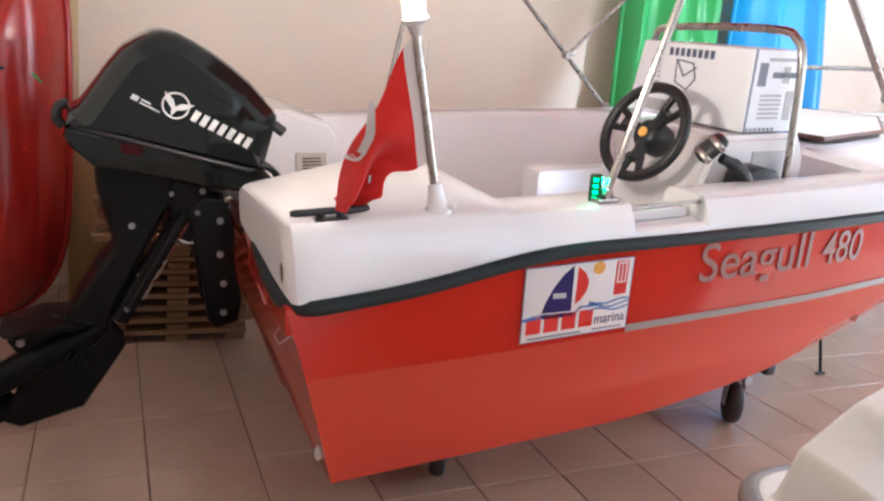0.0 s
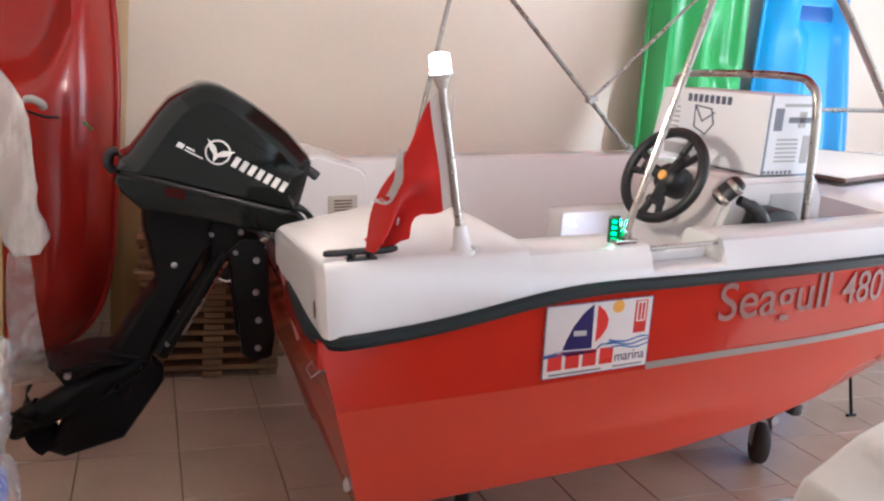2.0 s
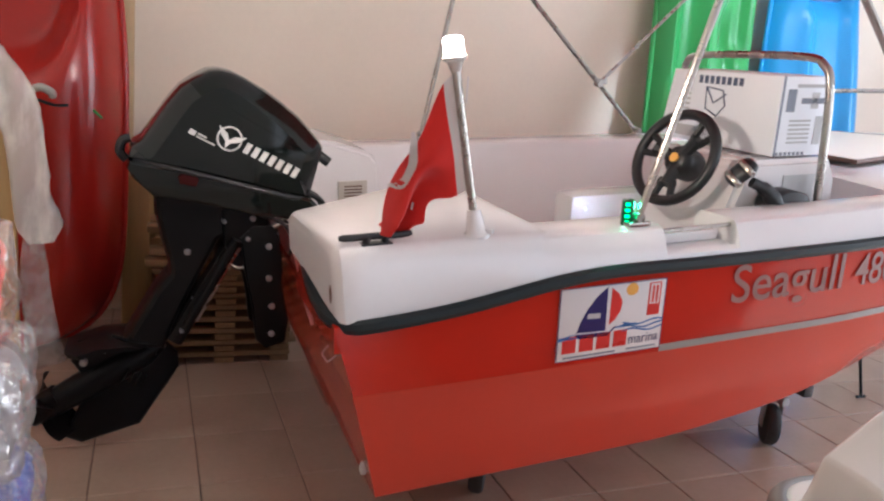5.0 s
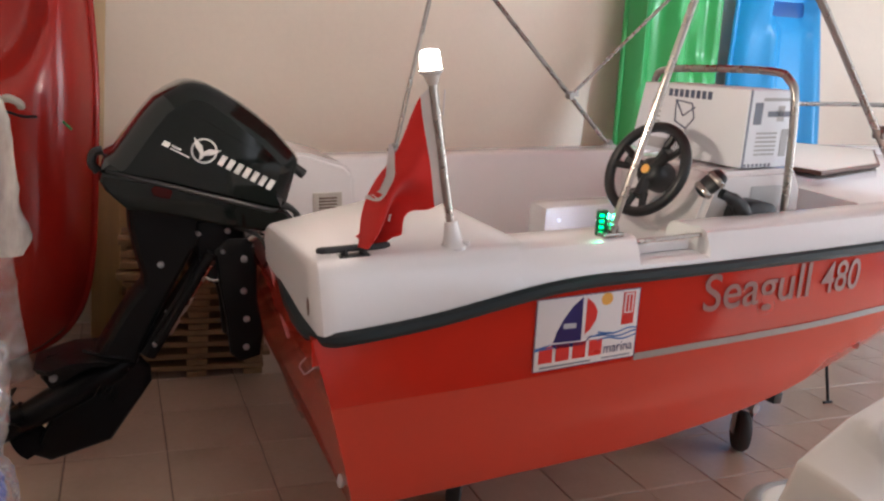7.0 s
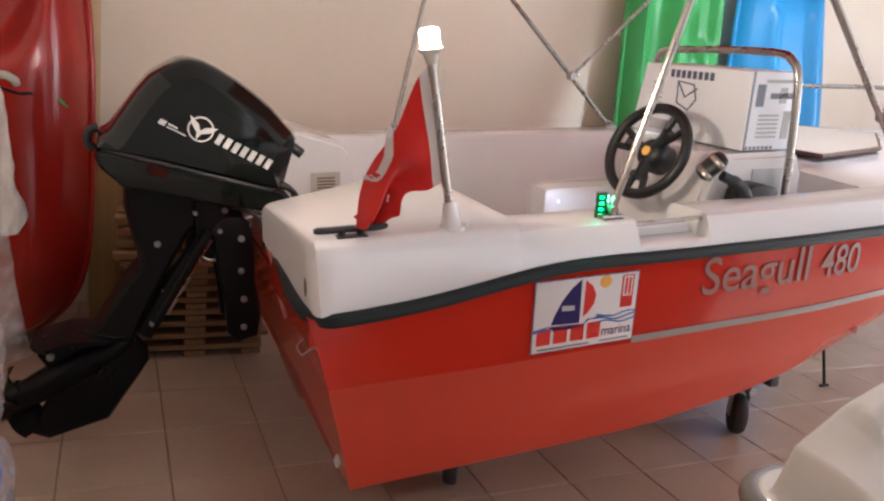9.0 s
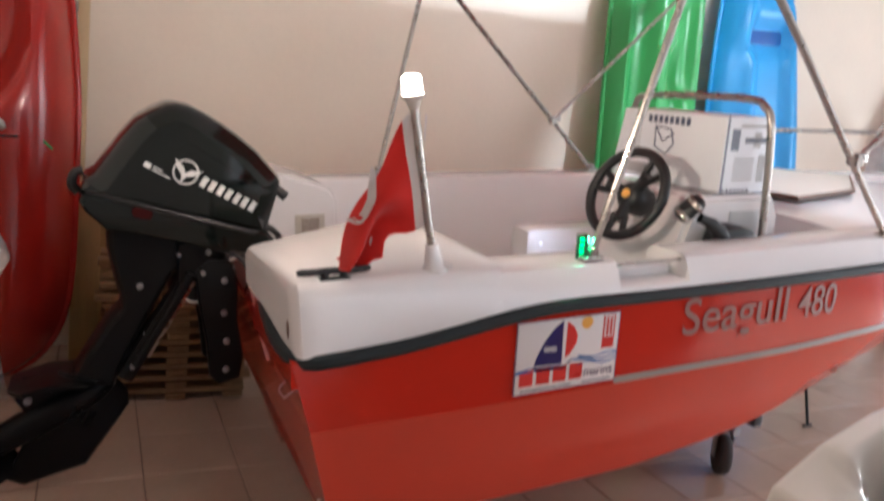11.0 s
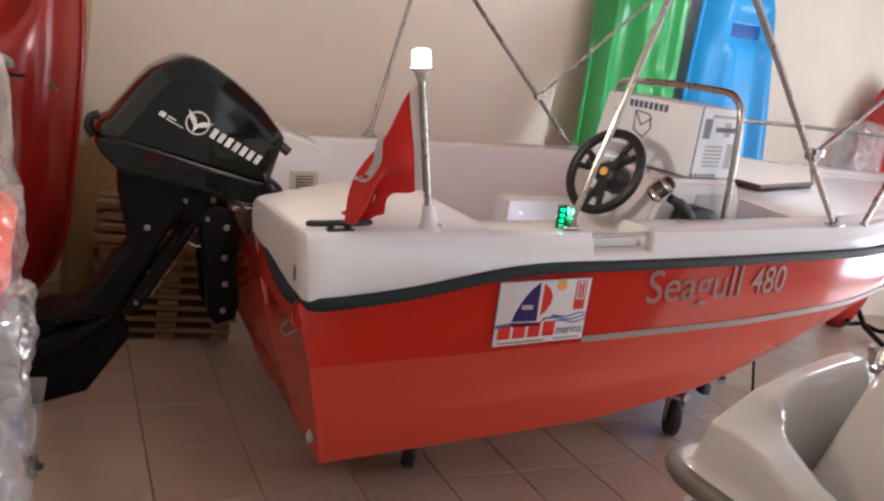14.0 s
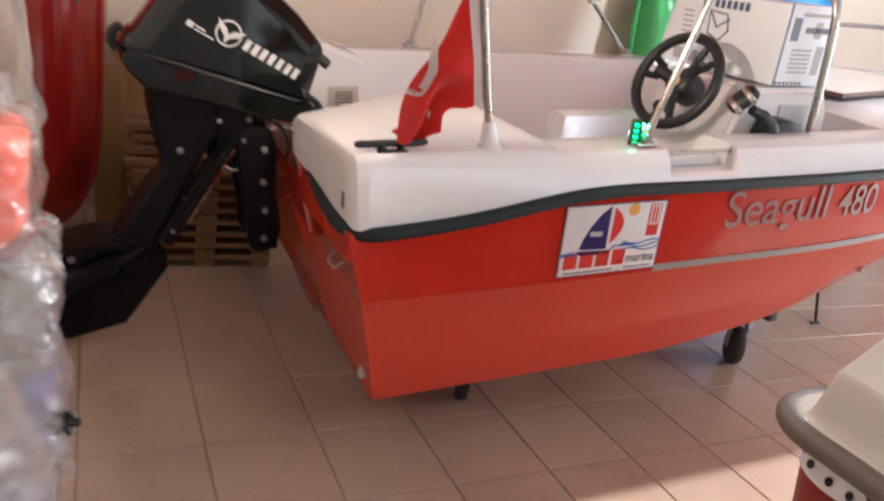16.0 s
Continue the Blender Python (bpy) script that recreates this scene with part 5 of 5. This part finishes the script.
US = [0.003 * k for k in range(17)] + [0.05 + 0.009 * k for k in range(1, 50)] + [0.50 + 0.05 * k for k in range(27)] + [1.81, 1.83, 1.85, 1.87, 1.885, 1.9]
VS = [0.004 * k for k in range(26)] + [0.10 + 0.009 * k for k in range(1, 45)] + [0.50 + 0.04 * k for k in range(19)] + [1.235, 1.25, 1.265, 1.285, 1.3]
bm = bmesh.new()
rows = []
for u in US:
    row = []
    for v in VS:
        px, py = PX0 + u, PY1 - v
        # round the plan's corner
        dx, dy = max(0.10 - u, 0), max(0.10 - v, 0)
        r = math.hypot(dx, dy)
        if r > 0.10 and dx > 0 and dy > 0:
            px, py = PX0 + 0.10 - dx * 0.10 / r, PY1 - 0.10 + dy * 0.10 / r
        row.append((px, py, deck_height(px, py)))
    rows.append(row)
loft(bm, rows)
part("deck", bm, PEARL, pedal, "off-white moulded deck", smooth=60)


def plan(inset, r, z):
    """The boat's outline with rounded corners, drawn in by inset."""
    x0, x1, y0, y1 = PX0 + inset, PX0 + 1.9 - inset, PY1 - 1.3 + inset, PY1 - inset
    out = []
    for cx, cy, start in ((x0 + r, y1 - r, 90), (x0 + r, y0 + r, 180), (x1 - r, y0 + r, 270), (x1 - r, y1 - r, 0)):
        out += [(cx + r * math.cos(radians(start + 15 * k)), cy + r * math.sin(radians(start + 15 * k)), z) for k in range(7)]
    return out


bm = bmesh.new()
tube(bm, plan(0.0, 0.10, 0.762), 0.020, 14, closed=True)
part("rim", bm, GREY_GEL, pedal, "grey rounded rim")
bm = bmesh.new()
loft(bm, [plan(inset, 0.08, z) for z, inset in ((0.755, 0.03), (0.6, 0.045), (0.3, 0.10), (0.02, 0.22), (0.0, 0.24))], closed=True, cap=True)
part("hull", bm, material("red_hull", (0.24, 0.022, 0.016), 0.3, vary=0.1, coat=0.3, rough_vary=0.0), pedal, "red hull")
SIDE = Matrix.Translation((PX0 + 0.026, 0.632, 0.712)) @ Matrix.Rotation(radians(-90), 4, "Y")
bm = bmesh.new()
bmesh.ops.create_circle(bm, cap_ends=True, segments=28, radius=1, matrix=SIDE @ Matrix.Diagonal((0.026, 0.060, 1, 1)))
bmesh.ops.solidify(bm, geom=bm.faces[:], thickness=0.004)
plate_ = part("oval_badge", bm, STICKER, pedal, "white oval badge with dark marks")
for u, v in ((0.003, 0.036), (-0.004, 0.0), (-0.003, -0.036)):
    bm = bmesh.new()
    bmesh.ops.create_circle(bm, cap_ends=True, segments=14, radius=1, matrix=SIDE @ Matrix.Translation((u, v, 0.005)) @ Matrix.Diagonal((0.008, 0.006, 1, 1)))
    bmesh.ops.solidify(bm, geom=bm.faces[:], thickness=0.002)
    part("badge_mark", bm, BLACK, plate_)
bm = bmesh.new()
box(bm, (PX0 + 0.037, 0.60, 0.635), (0.006, 0.045, 0.030), 0.002)
part("lower_badge", bm, BLACK, pedal)
bm = bmesh.new()
tube(bm, smooth_path([(1.478, 0.655, 0.985), (1.476, 0.655, 1.02), (1.470, 0.655, 1.035)], 3), 0.008, 8)
tube(bm, [(1.515, 0.65, 0.985), (1.55, 0.66, 1.10)], 0.009, 10)
box(bm, (1.498, 0.652, 0.990), (0.055, 0.035, 0.010), 0.004)
part("fairlead", bm, STEEL, pedal, "chromed fairlead")

# ---- bagged life jackets stacked on the floor ----


def crumple(p, seed, amount, scale=9.0):
    v = Vector((p[0] * scale * 0.55 + seed, p[1] * scale * 0.55, p[2] * scale))
    v += 0.5 * Vector((noise.noise(v * 0.8), noise.noise(v * 0.8 + Vector((7, 3, 1))), 0))
    crease = 1 - 2 * abs(noise.noise(v * 1.5 + Vector((seed, 2, 5))))
    fine = 1 - 2 * abs(noise.noise(v * 4.1 + Vector((1, seed, 9))))
    return amount * (0.7 * noise.noise(v * 0.7) + 0.6 * max(crease, 0) ** 4 + 0.3 * max(fine, 0) ** 3)


def lump(lo, hi, seed, amount, n=14, power=4.0):
    """A soft rounded cushion between two corners, crumpled."""
    b = bmesh.new()
    c = [(p + q) / 2 for p, q in zip(lo, hi)]
    h = [(q - p) / 2 for p, q in zip(lo, hi)]
    rows = []
    for i in range(n + 1):
        th = -math.pi / 2 + math.pi * i / n
        row = []
        for k in range(n * 2):
            ph = k * math.pi / n
            d = Vector((math.cos(th) * math.cos(ph), math.cos(th) * math.sin(ph), math.sin(th)))
            m = (abs(d.x) ** power + abs(d.y) ** power + abs(d.z) ** power) ** (-1 / power)
            p = Vector((c[0] + h[0] * d.x * m, c[1] + h[1] * d.y * m, c[2] + h[2] * d.z * m))
            p += d * crumple(p, seed, amount)
            row.append(p)
        rows.append(row)
    loft(b, rows, closed=True)
    bmesh.ops.remove_doubles(b, verts=b.verts[:], dist=0.0004)
    return b


def bagged_jacket(lo, hi, seed, colour, label, accent=None):
    ob = thing("bagged_life_jacket", label, "life jacket", group="bagged life jackets")
    if colour is None:
        part("bag", lump(lo, hi, seed + 7, 0.024, n=44, power=5.0), FILM, ob, "clear crumpled polythene bag", smooth=70)
        b = bmesh.new()
        box(b, (-0.085, lo[1] + 0.05, hi[2] + 0.004), (0.022, 0.014, 0.024), 0.004)
        part("clip", b, BLACK, ob, "black plastic clip")
        return ob
    inner_lo = [a + 0.014 for a in lo[:2]] + [lo[2] + 0.004]
    inner_hi = [b - 0.014 for b in hi[:2]] + [hi[2] - 0.012]
    part("jacket", lump(inner_lo, inner_hi, seed, 0.014, n=24, power=7.0), colour, ob, smooth=60)
    if accent:
        b = bmesh.new()
        box(b, ((lo[0] + hi[0]) / 2 + 0.02, (lo[1] + 0.020), (lo[2] + hi[2]) / 2 + 0.005), ((hi[0] - lo[0]) * 0.55, 0.03, (hi[2] - lo[2]) * 0.36), 0.012)
        part("chest_panel", b, accent, ob)
    if colour is ORANGE:
        for name, z0, z1, mat, words in (("grey_panel", 0.867, 0.930, PALE_NYLON, "pale grey panel"), ("blue_collar", 0.934, 0.963, BLUE_NYLON, "blue webbing collar"), ("yellow_tab", 0.885, 0.900, YELLOW_NYLON, "small yellow tab")):
            b = bmesh.new()
            box(b, (-0.345 if name != "yellow_tab" else -0.125, lo[1] + 0.012, (z0 + z1) / 2), (0.53 if name != "yellow_tab" else 0.04, 0.03 if name != "yellow_tab" else 0.036, z1 - z0), 0.008)
            part(name, b, mat, ob, words)
        b = bmesh.new()
        box(b, (-0.085, lo[1] + 0.008, 1.015), (0.018, 0.026, 0.05), 0.006)
        part("strap", b, GREY_RUB, ob, "dark grey strap")
    if colour is GREY_NYLON:
        b = bmesh.new()
        box(b, (-0.36, lo[1] + 0.010, 0.785), (0.52, 0.03, 0.07), 0.012)
        part("red_panel", b, RED_PRINT, ob, "red panel")
    b = bmesh.new()
    box(b, (hi[0] - 0.14, lo[1] + 0.012, (lo[2] + hi[2]) / 2 + 0.03), (0.03, 0.02, 0.05), 0.004)
    part("buckle", b, BLACK, ob)
    part("bag", lump(lo, hi, seed + 7, 0.020, n=44, power=8.0), FILM, ob, "clear crumpled polythene bag", smooth=70)
    return ob


# the mouth of an empty bag hanging over the stack's front
mouth = thing("empty_plastic_bag", "cloudy empty plastic bag hanging over the front of the stack", "bag")
for y, seed, z0 in ((1.105, 6.3, 0.50), (1.085, 9.1, 0.60)):
    bm = bmesh.new()
    rows = []
    for i in range(45):
        row = []
        for k in range(61):
            z = 0.862 - (0.862 - z0) * i / 44
            x = -0.60 + (0.590 + 0.04 * (0.87 - z) / 0.3) * k / 60
            q = Vector((z * 0.6, x * 1.9, 0))
            p = Vector((x, y + 0.02 * smooth_step(0.80, 0.862, z), z))
            p.y += crumple(Vector((q.x, 0, q.y)), seed, 0.020, 11.0)
            p.x += crumple(p, seed + 2, 0.006)
            row.append(p)
        rows.append(row)
    loft(bm, rows)
    part("sheet", bm, CLOUDY, mouth, smooth=70)

BAGS = [(0.00, 0.25, 0.0, BLUE_NYLON, "blue life jacket in a clear plastic bag on the floor", None),
        (0.25, 0.48, 0.005, BLUE_NYLON, "blue life jacket in a crumpled clear plastic bag", ORANGE),
        (0.48, 0.66, 0.02, BLUE_NYLON, "blue and white life jacket in a clear plastic bag", PALE_NYLON),
        (0.66, 0.865, 0.008, GREY_NYLON, "grey and red life jacket in a clear plastic bag", None),
        (0.865, 1.052, -0.016, ORANGE, "bright orange life jacket in a clear plastic bag", None),
        (1.052, 1.105, -0.05, None, "empty crumpled clear plastic bag on the stack", None)]
for n, (z0, z1, right, colour, label, accent) in enumerate(BAGS):
    bag = bagged_jacket((-0.62, 1.12, z0), (right, 1.37, z1 + 0.006), 3.1 * n + 1, colour, label, accent)
    if n == 2:
        bm = bmesh.new()
        for k in range(6):
            a = k * math.tau / 6
            tube(bm, [(0.024, 1.125, 0.604), (0.024 + 0.024 * math.cos(a), 1.115, 0.604 + 0.024 * math.sin(a))], [0.013, 0.006], 6)
        part("star_knob", bm, BLACK, bag, "black star-shaped plastic knob")

# a tall clear bag standing in front of the stack, its mouth folded over
flap = thing("tall_plastic_bag", "tall clear plastic bag with a milky mouth on the floor", "bag")
part("bag", lump((-0.40, 0.585, 0.0), (0.024, 0.72, 0.985), 4.4, 0.016, n=44, power=7.0), FILM, flap, "clear crumpled polythene", smooth=70)
bm = bmesh.new()
rows = []
for i in range(41):
    v = i / 40
    row = []
    for k in range(41):
        u = k / 40
        z = 1.012 + 0.010 * u - 0.62 * v
        p = Vector((-0.36 + (0.402 - 0.006 * min(v * 5, 1) + 0.010 * max(v - 0.2, 0)) * u, 0.578, z))
        p.y -= 0.004 + abs(crumple(Vector((p.z * 0.5, 0, p.x * 1.8)), 2.7, 0.018, 12.0)) * min(1, 0.3 + 3 * v)
        row.append(p)
    rows.append(row)
loft(bm, rows)
part("folded_mouth", bm, CLOUDY, flap, "milky folded bag mouth", smooth=70)

# a board and the bag that hangs over it
bm = bmesh.new()
box(bm, (-0.42, 2.59, 0.635), (0.44, 0.022, 1.27), 0.003)
tagged(mesh_object("wooden_board", bm, WOOD_YELLOW), "yellow wooden board standing upright under a plastic bag", "board")
hang = thing("plastic_bag", "cloudy white plastic bag draped over an upright yellow board", "bag")


def strip(right, left, y, thick, seed, crease):
    """A flat, puffed sleeve of film between two edges."""
    r, l = smooth_path([(x, 0, z) for x, z in right], 4), smooth_path([(x, 0, z) for x, z in left], 4)
    rings = []
    for a, c in zip(r, l):
        ring = []
        for k in range(24):
            t = k * math.tau / 24
            p = a.lerp(c, 0.5 - 0.5 * math.cos(t))
            p.y = y - thick * math.sin(t)
            p += Vector((0.5, 1.0, 0.1)) * crumple(Vector((p.z * 0.5, p.y, p.x * 1.6)), seed, crease, 16.0)
            ring.append(p)
        rings.append(ring)
    b = bmesh.new()
    loft(b, rings, closed=True, cap=True)
    return b


part("pouch", strip([(-0.50, 1.375), (-0.36, 1.365), (-0.264, 1.34), (-0.205, 1.298), (-0.147, 1.195), (-0.121, 1.12), (-0.104, 0.961), (-0.099, 0.861), (-0.066, 0.785), (-0.090, 0.718)],
                    [(-0.50, 1.26), (-0.40, 1.25), (-0.335, 1.215), (-0.29, 1.17), (-0.245, 1.11), (-0.225, 1.05), (-0.214, 0.953), (-0.205, 0.86), (-0.198, 0.765), (-0.165, 0.706)], 2.545, 0.015, 5.0, 0.016), MILKY, hang, "cloudy white film", smooth=70)
part("tail", strip([(-0.119, 0.72), (-0.105, 0.60), (-0.085, 0.45), (-0.058, 0.307)], [(-0.18, 0.72), (-0.19, 0.60), (-0.185, 0.45), (-0.176, 0.269)], 2.545, 0.012, 8.0, 0.008), FILM, hang, "clear film hanging down", smooth=70)

# small things on the floor
anchor = thing("folding_anchor", "small black steel anchor lying on the floor", "anchor", pose(6.35, 3.3, 0.0, 0, 0, 50) @ Matrix.Diagonal((1.5, 1.5, 1.5, 1)))
bm = bmesh.new()
tube(bm, [(-0.2, 0, 0.03), (0.1, 0, 0.05), (0.2, 0.02, 0.12)], 0.016, 8)
part("shank", bm, SATIN_BLACK, anchor)
for a in (-1, 1):
    bm = bmesh.new()
    tube(bm, smooth_path([(0.15, 0, 0.06), (0.12, 0.09 * a, 0.04), (0.02, 0.13 * a, 0.08)], 3), 0.014, 8)
    part("fluke", bm, SATIN_BLACK, anchor)
part_bag = thing("clear_bag", "clear plastic bag hanging by the far red kayak", "bag")
part("film", lump((5.62, 3.45, 0.0), (6.05, 3.70, 1.80), 2.0, 0.02, n=22, power=5.0), FILM, part_bag, smooth=70)

# ---- floor: bed, then tiles ----
bm = bmesh.new()
box(bm, ((LEFT_X + RIGHT_X) / 2, (FRONT_Y + WALL_Y) / 2, -0.055), (RIGHT_X - LEFT_X + 0.4, WALL_Y - FRONT_Y + 0.4, 0.10))
floor = tagged(mesh_object("floor", bm, GROUT), "beige ceramic tiled showroom floor", "floor", kind="structure")
PITCH, JX, JY = 0.33, 0.358, 1.857


def tile_mesh():
    b = bmesh.new()
    h, r = PITCH / 2 - 0.002, 0.0025
    loft(b, [[(-h, -h, -0.006), (h, -h, -0.006), (h, h, -0.006), (-h, h, -0.006)], [(-h, -h, -r), (h, -h, -r), (h, h, -r), (-h, h, -r)],
             [(-h + r, -h + r, 0), (h - r, -h + r, 0), (h - r, h - r, 0), (-h + r, h - r, 0)]], closed=True)
    b.faces.new(b.verts[-4:])
    o = mesh_object("floor_tile", b, TILE)
    return o


near = tile_mesh()
rest = []
first = True
for i in range(-6, 24):
    for k in range(-12, 8):
        x, y = JX + PITCH * (i + 0.5), JY + PITCH * (k + 0.5)
        if not (LEFT_X - 0.1 < x < RIGHT_X + 0.1 and FRONT_Y - 0.1 < y < WALL_Y + 0.1):
            continue
        if -1.0 < x < 5.2 and 0.5 < y:
            o = near if first else new("floor_tile", near.data)
            first = False
            o.parent = floor
            o.location = (x, y, 0)
        else:
            rest.append((x, y))
bm = bmesh.new()
h = PITCH / 2 - 0.002
for x, y in rest:
    bm.faces.new([bm.verts.new((x + a * h, y + b * h, -0.0005)) for a, b in ((-1, -1), (1, -1), (1, 1), (-1, 1))])
o = mesh_object("outer_tiles", bm, TILE)
o.parent = floor
o["kind"] = "stuff"
